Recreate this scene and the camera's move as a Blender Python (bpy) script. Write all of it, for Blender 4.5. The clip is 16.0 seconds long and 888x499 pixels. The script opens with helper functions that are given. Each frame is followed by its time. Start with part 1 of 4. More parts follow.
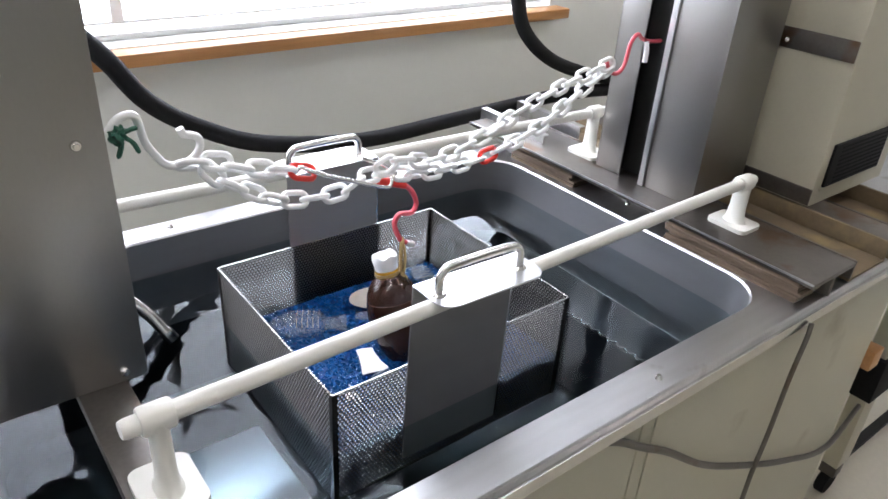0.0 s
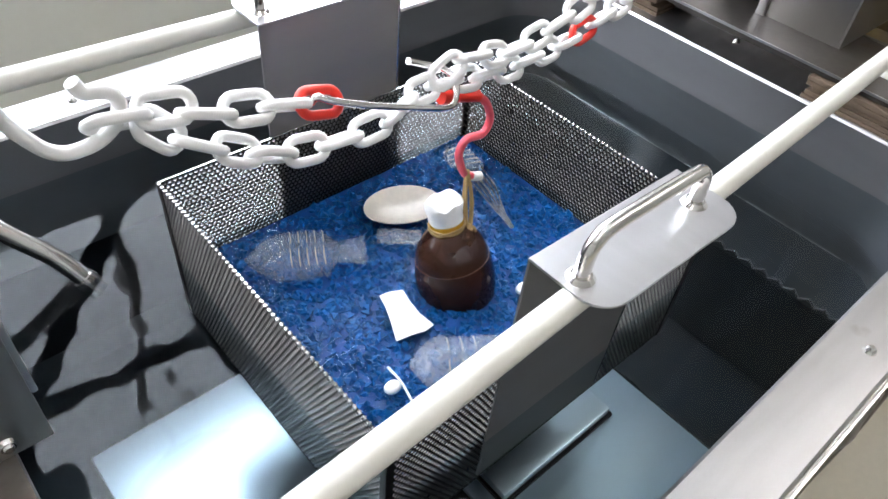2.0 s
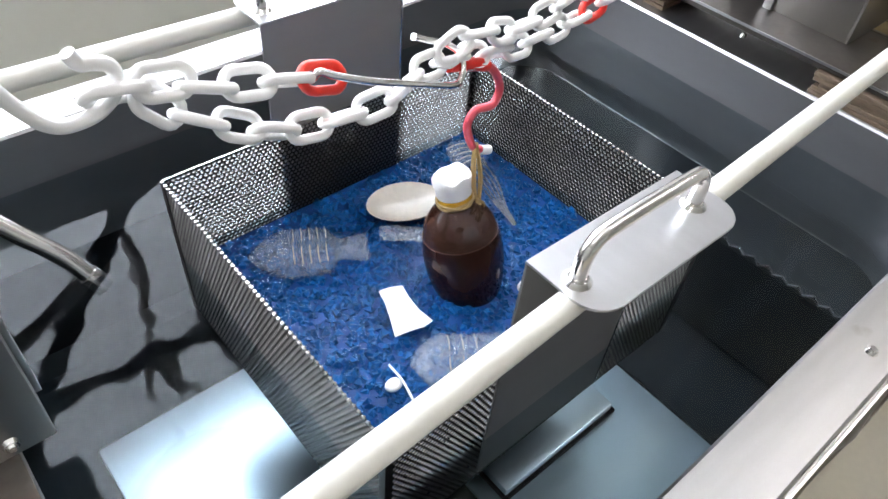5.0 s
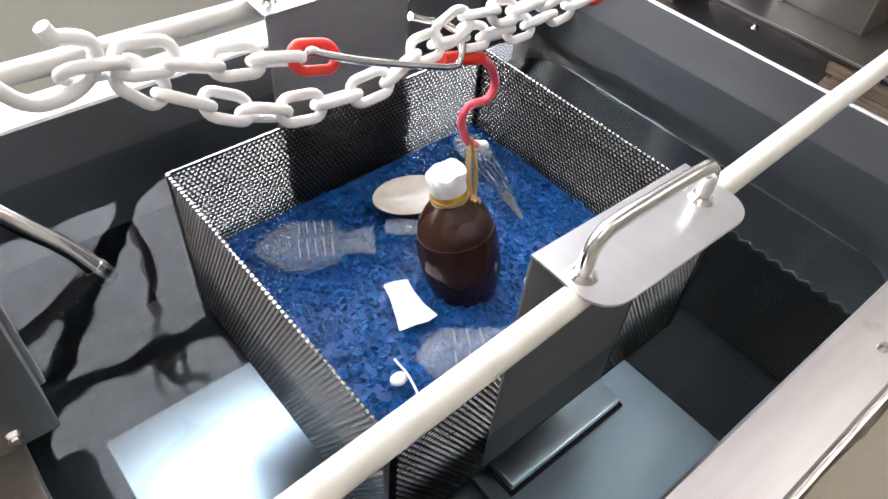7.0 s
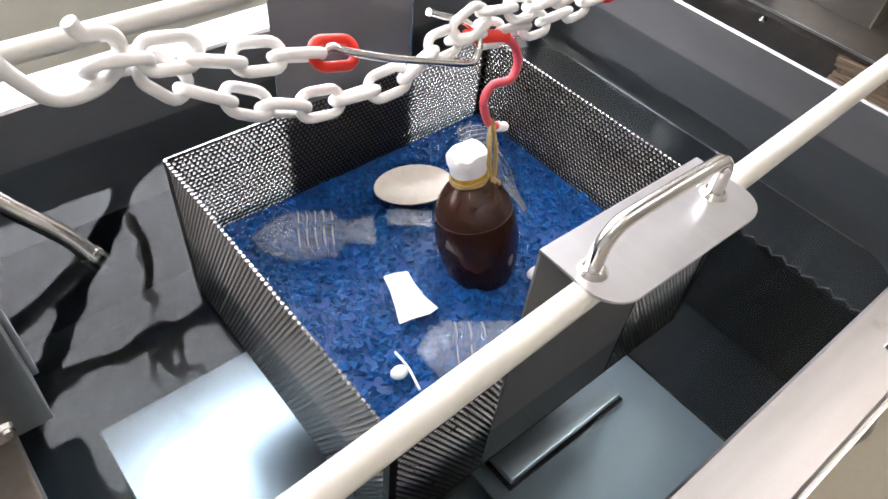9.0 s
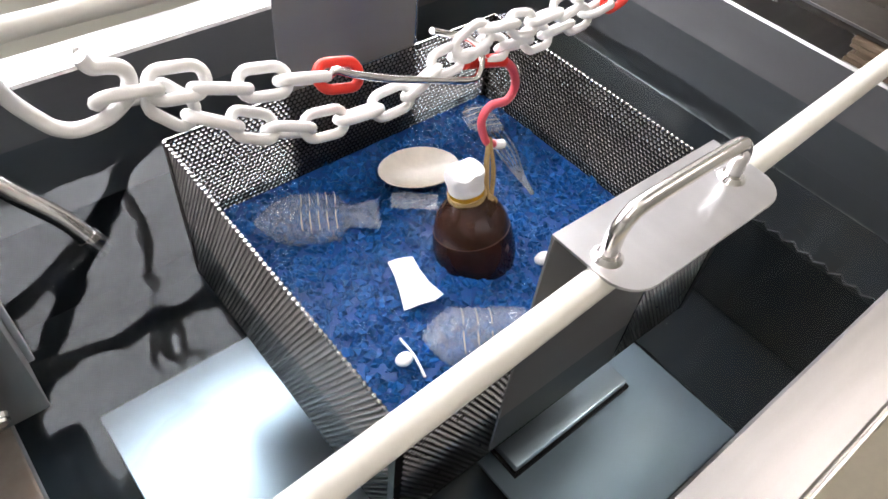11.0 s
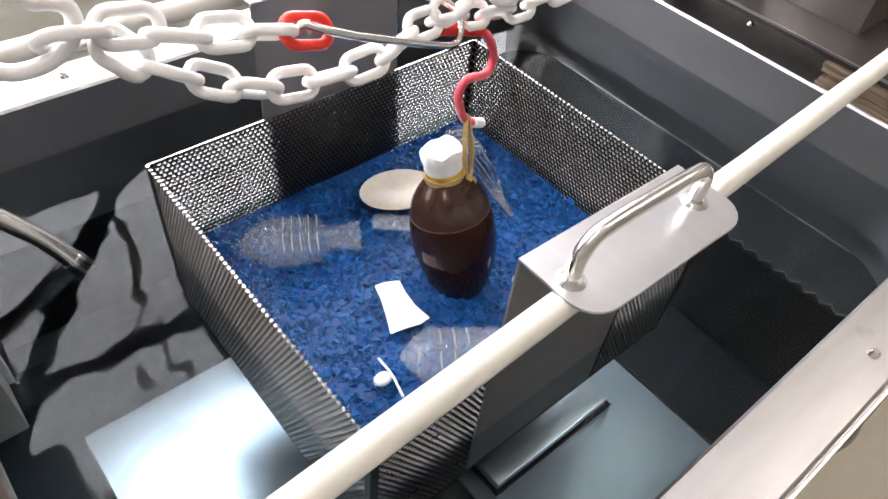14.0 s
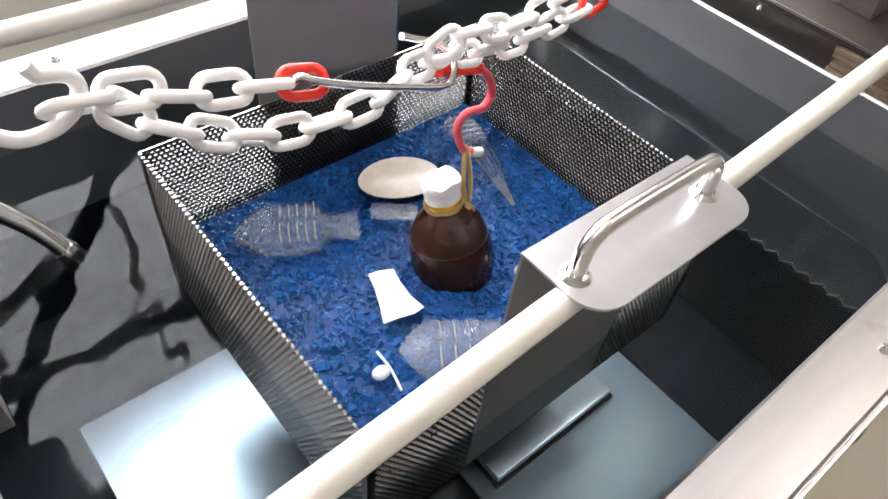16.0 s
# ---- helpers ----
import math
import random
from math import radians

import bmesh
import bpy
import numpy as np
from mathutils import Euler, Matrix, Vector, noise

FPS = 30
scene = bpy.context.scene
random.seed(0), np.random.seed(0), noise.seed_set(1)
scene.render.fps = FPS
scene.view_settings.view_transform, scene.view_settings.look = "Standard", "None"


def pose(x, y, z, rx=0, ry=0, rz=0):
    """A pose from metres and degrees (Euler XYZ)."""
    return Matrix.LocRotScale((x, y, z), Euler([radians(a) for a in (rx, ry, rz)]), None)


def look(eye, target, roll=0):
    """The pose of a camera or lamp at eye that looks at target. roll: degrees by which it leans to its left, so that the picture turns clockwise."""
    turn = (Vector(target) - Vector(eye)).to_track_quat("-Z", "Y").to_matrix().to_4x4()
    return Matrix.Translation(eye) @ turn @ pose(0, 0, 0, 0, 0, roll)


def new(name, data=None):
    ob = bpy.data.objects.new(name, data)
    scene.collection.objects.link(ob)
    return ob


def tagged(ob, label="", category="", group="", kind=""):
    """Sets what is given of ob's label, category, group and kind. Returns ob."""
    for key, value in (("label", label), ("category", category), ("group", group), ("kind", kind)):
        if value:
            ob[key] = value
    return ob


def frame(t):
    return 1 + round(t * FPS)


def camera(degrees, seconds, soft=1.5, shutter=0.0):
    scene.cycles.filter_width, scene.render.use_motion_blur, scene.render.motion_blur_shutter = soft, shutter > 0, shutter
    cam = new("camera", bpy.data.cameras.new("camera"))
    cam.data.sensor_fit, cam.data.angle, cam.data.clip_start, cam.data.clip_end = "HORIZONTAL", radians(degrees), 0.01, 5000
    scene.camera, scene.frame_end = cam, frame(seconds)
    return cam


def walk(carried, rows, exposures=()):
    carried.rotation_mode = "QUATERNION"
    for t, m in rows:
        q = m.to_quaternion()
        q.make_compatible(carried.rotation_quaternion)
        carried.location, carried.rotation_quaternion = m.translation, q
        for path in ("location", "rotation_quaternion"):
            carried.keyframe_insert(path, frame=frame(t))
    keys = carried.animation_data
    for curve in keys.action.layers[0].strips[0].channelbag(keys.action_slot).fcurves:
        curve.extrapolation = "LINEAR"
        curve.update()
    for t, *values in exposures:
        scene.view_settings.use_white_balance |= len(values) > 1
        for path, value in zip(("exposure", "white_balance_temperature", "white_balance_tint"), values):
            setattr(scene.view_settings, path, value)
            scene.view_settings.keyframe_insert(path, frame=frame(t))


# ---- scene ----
cam = camera(63.3, 16.0, soft=1.6)
PATH = [
    (0, (-0.479, -0.517, 0.573), (0.618, 0.838, -0.406), 3.7),
    (0.5, (-0.378, -0.306, 0.517), (0.649, 0.901, -0.703), 5.4),
    (1, (-0.314, -0.204, 0.471), (0.636, 0.918, -0.885), 6.0),
    (1.5, (-0.326, -0.149, 0.449), (0.702, 0.848, -0.946), 6.4),
    (2, (-0.336, -0.149, 0.45), (0.682, 0.848, -0.954), 6.3),
    (2.5, (-0.331, -0.148, 0.445), (0.664, 0.837, -0.983), 6.1),
    (3, (-0.327, -0.149, 0.448), (0.674, 0.845, -0.969), 6.2),
    (3.5, (-0.322, -0.153, 0.45), (0.685, 0.844, -0.961), 6.4),
    (4, (-0.317, -0.15, 0.452), (0.692, 0.844, -0.959), 6.1),
    (4.5, (-0.32, -0.144, 0.452), (0.678, 0.842, -0.973), 6.2),
    (5, (-0.328, -0.15, 0.458), (0.657, 0.846, -0.969), 5.8),
    (7.5, (-0.323, -0.15, 0.452), (0.629, 0.85, -0.995), 5.5),
    (8, (-0.324, -0.138, 0.448), (0.619, 0.847, -1.014), 6.1),
    (8.5, (-0.323, -0.14, 0.449), (0.632, 0.841, -1.009), 6.4),
    (11, (-0.318, -0.128, 0.437), (0.615, 0.823, -1.055), 6.8),
    (11.5, (-0.321, -0.133, 0.439), (0.611, 0.82, -1.052), 6.6),
    (12, (-0.319, -0.133, 0.444), (0.624, 0.824, -1.037), 6.7),
    (12.5, (-0.315, -0.136, 0.448), (0.634, 0.832, -1.023), 6.6),
    (13, (-0.316, -0.143, 0.449), (0.639, 0.826, -1.017), 6.7),
    (13.5, (-0.314, -0.144, 0.452), (0.648, 0.829, -1.007), 6.7),
    (14, (-0.311, -0.141, 0.451), (0.652, 0.828, -1.009), 6.9),
    (14.5, (-0.308, -0.136, 0.449), (0.646, 0.83, -1.02), 6.9),
    (15, (-0.305, -0.134, 0.447), (0.646, 0.827, -1.026), 6.9),
    (15.5, (-0.303, -0.132, 0.445), (0.647, 0.821, -1.035), 7.1),
    (16, (-0.3, -0.131, 0.443), (0.641, 0.816, -1.047), 7.1),
]
walk(cam, [(t, look(eye, target, roll)) for t, eye, target, roll in PATH], [(0.0, -0.2, 6400, 21), (0.5, -0.32, 6450, 20), (1.0, -0.2, 6500, 19), (1.5, -0.14, 6500, 18), (2.5, -0.05, 6500, 18), (5.0, -0.05, 6500, 18), (8.0, -0.06, 7050, 23), (16.0, -0.06, 7150, 23)])

# ---- light ----
world = bpy.data.worlds.new("sky")
scene.world = world
world.use_nodes = True
wn = world.node_tree.nodes
sky = wn.new("ShaderNodeTexSky")
sky.sky_type = "NISHITA"
sky.sun_disc = False
sky.sun_elevation, sky.sun_rotation = radians(40), radians(20)
wn["Background"].inputs["Strength"].default_value = 0.1
world.node_tree.links.new(sky.outputs[0], wn["Background"].inputs["Color"])
WINDOW_GLOW = 9.5
TUBE_GLOW = 25.0


# ---- materials ----
def mat(name, base, rough=0.5, metal=0.0, vary=0.1, scale=12.0, bump=0.0, fine=180.0, stretch=(1, 1, 1), coat=0.0, island=0.0,
        alpha_mix=0.0, spec=0.5, emit=0.0, rvary=0.08, stain=None, sss=0.0):
    """A surface with broad and fine variation of colour, gloss and relief, in metres."""
    m = bpy.data.materials.new(name)
    m.use_nodes = True
    n, l = m.node_tree.nodes, m.node_tree.links
    p = n["Principled BSDF"]
    p.inputs["Metallic"].default_value = metal
    p.inputs["Specular IOR Level"].default_value = spec
    p.inputs["Coat Weight"].default_value = coat
    if sss:
        p.inputs["Subsurface Weight"].default_value = sss
        p.inputs["Subsurface Radius"].default_value = (0.004, 0.004, 0.004)
    tc = n.new("ShaderNodeTexCoord")
    mp = n.new("ShaderNodeMapping")
    mp.inputs["Scale"].default_value = stretch
    l.new(tc.outputs["Object"], mp.inputs["Vector"])
    broad, grain = n.new("ShaderNodeTexNoise"), n.new("ShaderNodeTexNoise")
    for node, s, d in ((broad, scale, 4), (grain, fine, 3)):
        node.inputs["Scale"].default_value, node.inputs["Detail"].default_value = s, d
        l.new(mp.outputs[0], node.inputs["Vector"])
    add = n.new("ShaderNodeMath")
    add.operation = "MULTIPLY_ADD"
    l.new(grain.outputs["Fac"], add.inputs[0])
    add.inputs[1].default_value = 0.5
    l.new(broad.outputs["Fac"], add.inputs[2])
    ramp = n.new("ShaderNodeMapRange")
    ramp.inputs["From Min"].default_value, ramp.inputs["From Max"].default_value = 0.45, 1.05
    ramp.inputs["To Min"].default_value, ramp.inputs["To Max"].default_value = 1 - vary, 1 + vary
    l.new(add.outputs[0], ramp.inputs["Value"])
    last = ramp.outputs[0]
    if island:
        geo = n.new("ShaderNodeNewGeometry")
        isl = n.new("ShaderNodeMapRange")
        isl.inputs["To Min"].default_value, isl.inputs["To Max"].default_value = 1 - island, 1 + island
        l.new(geo.outputs["Random Per Island"], isl.inputs["Value"])
        mul = n.new("ShaderNodeMath")
        mul.operation = "MULTIPLY"
        l.new(last, mul.inputs[0]), l.new(isl.outputs[0], mul.inputs[1])
        last = mul.outputs[0]
    col = n.new("ShaderNodeVectorMath")
    col.operation = "SCALE"
    col.inputs[0].default_value = base
    l.new(last, col.inputs["Scale"])
    colour = col.outputs[0]
    if stain:
        sn = n.new("ShaderNodeTexNoise")
        sn.inputs["Scale"].default_value, sn.inputs["Detail"].default_value = stain[1], 6
        l.new(tc.outputs["Object"], sn.inputs["Vector"])
        sr = n.new("ShaderNodeMapRange")
        sr.inputs["From Min"].default_value, sr.inputs["From Max"].default_value = stain[2], stain[2] + 0.12
        l.new(sn.outputs["Fac"], sr.inputs["Value"])
        mx = n.new("ShaderNodeMix")
        mx.data_type = "RGBA"
        l.new(sr.outputs[0], mx.inputs["Factor"])
        l.new(colour, mx.inputs["A"])
        mx.inputs["B"].default_value = (*stain[0], 1)
        colour = mx.outputs["Result"]
    l.new(colour, p.inputs["Base Color"])
    rr = n.new("ShaderNodeMapRange")
    rr.inputs["To Min"].default_value, rr.inputs["To Max"].default_value = max(0.02, rough - rvary), min(1, rough + rvary)
    l.new(grain.outputs["Fac"], rr.inputs["Value"])
    l.new(rr.outputs[0], p.inputs["Roughness"])
    if bump:
        b = n.new("ShaderNodeBump")
        b.inputs["Strength"].default_value, b.inputs["Distance"].default_value = min(1, bump), 0.002
        l.new(add.outputs[0], b.inputs["Height"])
        l.new(b.outputs[0], p.inputs["Normal"])
    if alpha_mix:
        tr, mix = n.new("ShaderNodeBsdfTransparent"), n.new("ShaderNodeMixShader")
        tr.inputs["Color"].default_value = (0.93, 0.95, 0.96, 1)
        mix.inputs["Fac"].default_value = 1 - alpha_mix
        l.new(tr.outputs[0], mix.inputs[1]), l.new(p.outputs[0], mix.inputs[2])
        l.new(mix.outputs[0], n["Material Output"].inputs["Surface"])
    if emit:
        p.inputs["Emission Color"].default_value = (*base, 1)
        p.inputs["Emission Strength"].default_value = emit
    return m


def water_mat(name, tint, bump, scale, wave=0.0, rough=0.015, ior=1.28):
    """A still water surface: clear below, mirror above by Fresnel."""
    m = bpy.data.materials.new(name)
    m.use_nodes = True
    n, l = m.node_tree.nodes, m.node_tree.links
    n.remove(n["Principled BSDF"])
    tr, gl, mix, fr = (n.new("ShaderNode" + k) for k in ("BsdfTransparent", "BsdfGlossy", "MixShader", "Fresnel"))
    tr.inputs["Color"].default_value = (*tint, 1)
    gl.inputs["Roughness"].default_value = rough
    gl.inputs["Color"].default_value = (0.94, 0.98, 1, 1)
    fr.inputs["IOR"].default_value = ior
    tc, no = n.new("ShaderNodeTexCoord"), n.new("ShaderNodeTexNoise")
    no.inputs["Scale"].default_value, no.inputs["Detail"].default_value = scale, 1.0
    no.inputs["Distortion"].default_value = 1.0
    l.new(tc.outputs["Object"], no.inputs["Vector"])
    height = no.outputs["Fac"]
    if wave:
        wv, ad = n.new("ShaderNodeTexWave"), n.new("ShaderNodeMath")
        wv.bands_direction = "Y"
        wv.inputs["Scale"].default_value, wv.inputs["Distortion"].default_value, wv.inputs["Detail Scale"].default_value = 14, 1.0, 1.0
        l.new(tc.outputs["Object"], wv.inputs["Vector"])
        ad.operation = "MULTIPLY_ADD"
        ad.inputs[1].default_value = wave
        l.new(wv.outputs["Fac"], ad.inputs[0]), l.new(height, ad.inputs[2])
        height = ad.outputs[0]
    b = n.new("ShaderNodeBump")
    b.inputs["Strength"].default_value, b.inputs["Distance"].default_value = 1.0, bump
    l.new(height, b.inputs["Height"])
    l.new(b.outputs[0], gl.inputs["Normal"])
    l.new(b.outputs[0], fr.inputs["Normal"])
    l.new(fr.outputs[0], mix.inputs[0]), l.new(tr.outputs[0], mix.inputs[1]), l.new(gl.outputs[0], mix.inputs[2])
    l.new(mix.outputs[0], n["Material Output"].inputs["Surface"])
    return m


def clear_mat(name, tint=(0.92, 0.95, 0.96), haze=0.12):
    """Thin clear plastic: lets light through, with a sharp gloss and a little haze."""
    m = bpy.data.materials.new(name)
    m.use_nodes = True
    n, l = m.node_tree.nodes, m.node_tree.links
    p = n["Principled BSDF"]
    p.inputs["Base Color"].default_value = (0.75, 0.8, 0.82, 1)
    p.inputs["Roughness"].default_value = 0.08
    p.inputs["Coat Weight"].default_value = 0.5
    tr, mix, lw, ad = (n.new("ShaderNode" + k) for k in ("BsdfTransparent", "MixShader", "TexNoise", "MapRange"))
    tr.inputs["Color"].default_value = (*tint, 1)
    lw.inputs["Scale"].default_value = 90
    ad.inputs["To Min"].default_value, ad.inputs["To Max"].default_value = haze * 0.4, haze * 1.8
    l.new(lw.outputs["Fac"], ad.inputs["Value"])
    l.new(ad.outputs[0], mix.inputs[0]), l.new(tr.outputs[0], mix.inputs[1]), l.new(p.outputs[0], mix.inputs[2])
    l.new(mix.outputs[0], n["Material Output"].inputs["Surface"])
    return m


def glow_mat(name, colour, strength):
    m = bpy.data.materials.new(name)
    m.use_nodes = True
    p = m.node_tree.nodes["Principled BSDF"]
    p.inputs["Base Color"].default_value = (*colour, 1)
    p.inputs["Emission Color"].default_value = (*colour, 1)
    p.inputs["Emission Strength"].default_value = strength
    return m


STEEL_SHEET = mat("sheet_steel", (0.3, 0.295, 0.295), 0.52, 0.75, 0.05, 6, 0.015, 220, (1, 1, 6))
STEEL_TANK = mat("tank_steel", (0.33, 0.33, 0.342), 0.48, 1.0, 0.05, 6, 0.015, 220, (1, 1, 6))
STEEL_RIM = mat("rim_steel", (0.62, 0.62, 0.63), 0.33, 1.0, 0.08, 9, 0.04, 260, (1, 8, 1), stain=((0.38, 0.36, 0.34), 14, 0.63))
STEEL_PILLAR = mat("pillar_steel", (0.34, 0.33, 0.315), 0.36, 1.0, 0.04, 4, 0.0, 120, (3, 3, 1), rvary=0.03)
STEEL_PLATE = mat("hanger_steel", (0.66, 0.66, 0.67), 0.34, 1.0, 0.05, 14, 0.03, 300, (6, 1, 1))
# one sheet in two tones: darkened faces, hole walls brightened for window glints
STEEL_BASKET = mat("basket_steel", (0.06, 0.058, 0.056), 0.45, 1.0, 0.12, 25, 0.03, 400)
GLINT_STEEL = mat("glint_steel", (0.38, 0.37, 0.355), 0.3, 1.0, 0.05, 25)
# near-black: the shade deep in the basin is put into this colour
DEEP_SHADE = mat("deep_shade", (0.010, 0.0145, 0.02), 0.5, 0.2, 0.08, 5, 0.0, 40)
LEDGE = mat("ledge_steel", (0.09, 0.094, 0.1), 0.5, 1.0, 0.1, 8, 0.03, 100)
STEEL_BRIGHT = mat("polished_steel", (0.72, 0.71, 0.69), 0.16, 1.0, 0.05, 30, 0.02, 300)
# same steel twice: brighter where it mirrors the window, darkened where it does not
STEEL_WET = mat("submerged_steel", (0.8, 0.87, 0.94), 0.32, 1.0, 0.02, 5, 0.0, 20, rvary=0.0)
STEEL_DIM = mat("dimmed_submerged_steel", (0.66, 0.76, 0.83), 0.36, 1.0, 0.02, 5, 0.0, 20, rvary=0.0)
STEEL_DARK = mat("rail_steel", (0.17, 0.155, 0.14), 0.4, 0.9, 0.2, 10, 0.15, 160, stain=((0.16, 0.1, 0.06), 12, 0.58))
RUST = mat("brown_channel", (0.2, 0.15, 0.09), 0.6, 0.3, 0.25, 9, 0.2, 140, stain=((0.34, 0.26, 0.12), 7, 0.55))
WHITE_PVC = mat("ivory_pvc", (0.78, 0.77, 0.7), 0.36, 0, 0.03, 16, 0.04, 240, sss=0.1, stain=((0.6, 0.57, 0.46), 30, 0.72))
WHITE_CHAIN = mat("white_plastic", (0.9, 0.9, 0.885), 0.35, 0, 0.03, 30, 0.03, 300, sss=0.15)
RED_PLASTIC = mat("red_plastic", (0.8, 0.035, 0.02), 0.35, 0, 0.05, 30, 0.03, 300)
PINK_COAT = mat("pink_coating", (0.72, 0.1, 0.13), 0.38, 0, 0.08, 60, 0.05, 300)
BLACK_RUBBER = mat("black_rubber", (0.009, 0.009, 0.01), 0.75, 0, 0.2, 40, 0.1, 200, spec=0.2)
# black parts, and shade drawn in the post slots and cover gaps
BLACK = mat("black_parts_and_shade", (0.006, 0.006, 0.006), 0.7, 0, 0.2, 20)
CREAM = mat("cream_paint", (0.56, 0.53, 0.41), 0.42, 0, 0.04, 5, 0.06, 160, stain=((0.4, 0.355, 0.25), 5, 0.6))
WALL = mat("wall_paint", (0.68, 0.69, 0.66), 0.75, 0, 0.03, 3, 0.05, 90)
CEILING = mat("ceiling_board", (0.7, 0.7, 0.68), 0.85, 0, 0.04, 4, 0.05, 70)
FLOOR = mat("floor_vinyl", (0.7, 0.66, 0.55), 0.45, 0, 0.08, 2.5, 0.04, 60, stain=((0.6, 0.56, 0.46), 2.2, 0.6))
WOOD = mat("sill_wood", (0.42, 0.2, 0.07), 0.4, 0, 0.18, 8, 0.06, 120, (1, 14, 14))
PLYWOOD = mat("old_plywood", (0.15, 0.105, 0.07), 0.75, 0, 0.35, 14, 0.3, 160, (14, 1, 30))
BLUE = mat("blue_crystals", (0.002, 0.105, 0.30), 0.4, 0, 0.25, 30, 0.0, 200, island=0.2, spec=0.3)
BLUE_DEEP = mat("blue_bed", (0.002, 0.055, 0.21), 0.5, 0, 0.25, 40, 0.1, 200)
AMBER_DARK = mat("brown_bottle", (0.028, 0.011, 0.007), 0.1, 0, 0.2, 30, 0.0, 200, spec=0.35)
AMBER_CLEAR = mat("amber_glass", (0.04, 0.015, 0.009), 0.1, 0, 0.4, 60, 0.0, 200, coat=0.1, alpha_mix=0.14, spec=0.35)
LIQUID_TOP = mat("brown_liquid", (0.03, 0.013, 0.009), 0.15, 0, 0.3, 40, 0.0, 200)
AMBER_NECK = mat("yellow_neck", (0.45, 0.25, 0.02), 0.15, 0, 0.2, 60, 0.0, 200, coat=0.4)
CAP_WHITE = mat("cap_white", (0.85, 0.85, 0.84), 0.45, 0, 0.03, 60, 0.15, 200, sss=0.2)
TAN_LINE = mat("pale_line", (0.1, 0.055, 0.04), 0.3, 0, 0.3, 60)
TWINE = mat("twine", (0.34, 0.24, 0.1), 0.8, 0, 0.35, 120, 0.4, 500)
GREEN_CORD = mat("green_cord", (0.01, 0.1, 0.06), 0.6, 0, 0.3, 120, 0.3, 500)
WHITE_SCRAP = mat("white_scrap", (0.86, 0.87, 0.87), 0.5, 0, 0.02, 40, 0.03, 300)
BEIGE_SCRAP = mat("beige_scrap", (0.74, 0.69, 0.6), 0.22, 0, 0.1, 45, 0.02, 200, coat=0.5)
CLEAR = clear_mat("clear_plastic", (0.84, 0.89, 0.92), 0.15)
CLEAR_DARK = clear_mat("dim_plastic", (0.5, 0.56, 0.6), 0.14)
CLEAR_MILKY = clear_mat("milky_plastic", (0.85, 0.89, 0.92), 0.32)
WATER = water_mat("tank_water", (0.66, 0.75, 0.78), 0.0023, 9)
WATER_IN = water_mat("basket_water", (0.8, 0.9, 0.97), 0.0016, 48, rough=0.05, ior=1.13)
SKY_GLOW = glow_mat("outside_daylight", (0.88, 0.94, 1.0), WINDOW_GLOW)
TUBE = glow_mat("tube_light", (1.0, 0.97, 0.92), TUBE_GLOW)
FRAME_WHITE = mat("window_frame_white", (0.78, 0.78, 0.76), 0.4, 0, 0.03, 20)
GLASS = clear_mat("window_glass", (0.96, 0.97, 0.97), 0.03)


# ---- building helpers ----
def mesh_ob(name, verts, faces, material, parent=None, label="", smooth=True, at=(0, 0, 0)):
    me = bpy.data.meshes.new(name)
    me.from_pydata([tuple(v) for v in verts], [], [tuple(f) for f in faces])
    me.materials.append(material)
    if smooth:
        me.polygons.foreach_set("use_smooth", [True] * len(me.polygons))
        me.set_sharp_from_angle(angle=radians(40))
    ob = new(name, me)
    ob.location = at
    ob.parent = parent
    if label:
        tagged(ob, label)
    return ob


def part(name, bm, material, parent=None, label="", smooth=True, at=(0, 0, 0)):
    """Links a bmesh as one mesh object under a thing or a part."""
    bm.normal_update()
    me = bpy.data.meshes.new(name)
    bm.to_mesh(me)
    bm.free()
    me.materials.append(material)
    if smooth:
        me.polygons.foreach_set("use_smooth", [True] * len(me.polygons))
        me.set_sharp_from_angle(angle=radians(35))
    ob = new(name, me)
    ob.location = at
    ob.parent = parent
    if label:
        tagged(ob, label)
    return ob


def thing(name, at, label, category, group="", kind=""):
    ob = new(name)
    ob.empty_display_size = 0.02
    ob.location = at
    return tagged(ob, label, category, group, kind)


def box(x0, x1, y0, y1, z0, z1, bevel=0.0, bm=None):
    bm = bm or bmesh.new()
    made = bmesh.ops.create_cube(bm, size=1, matrix=Matrix.LocRotScale(((x0 + x1) / 2, (y0 + y1) / 2, (z0 + z1) / 2), None,
                                                                        (x1 - x0, y1 - y0, z1 - z0)))
    if bevel:
        edges = list({e for v in made["verts"] for e in v.link_edges})
        bmesh.ops.bevel(bm, geom=edges, offset=bevel, segments=2, affect="EDGES", profile=0.6)
    return bm


def smooth_path(points, steps=6, closed=False):
    """A Catmull-Rom curve through points."""
    pts = [Vector(p) for p in points]
    n, out = len(pts), []
    for i in range(n if closed else n - 1):
        a, b = pts[i], pts[(i + 1) % n]
        z = pts[i - 1] if closed or i else a * 2 - b
        c = pts[(i + 2) % n] if closed or i + 2 < n else b * 2 - a
        for k in range(steps):
            t = k / steps
            out.append(0.5 * ((2 * a) + (b - z) * t + (2 * z - 5 * a + 4 * b - c) * t * t + (3 * a - z - 3 * b + c) * t ** 3))
    return out if closed else out + [pts[-1]]


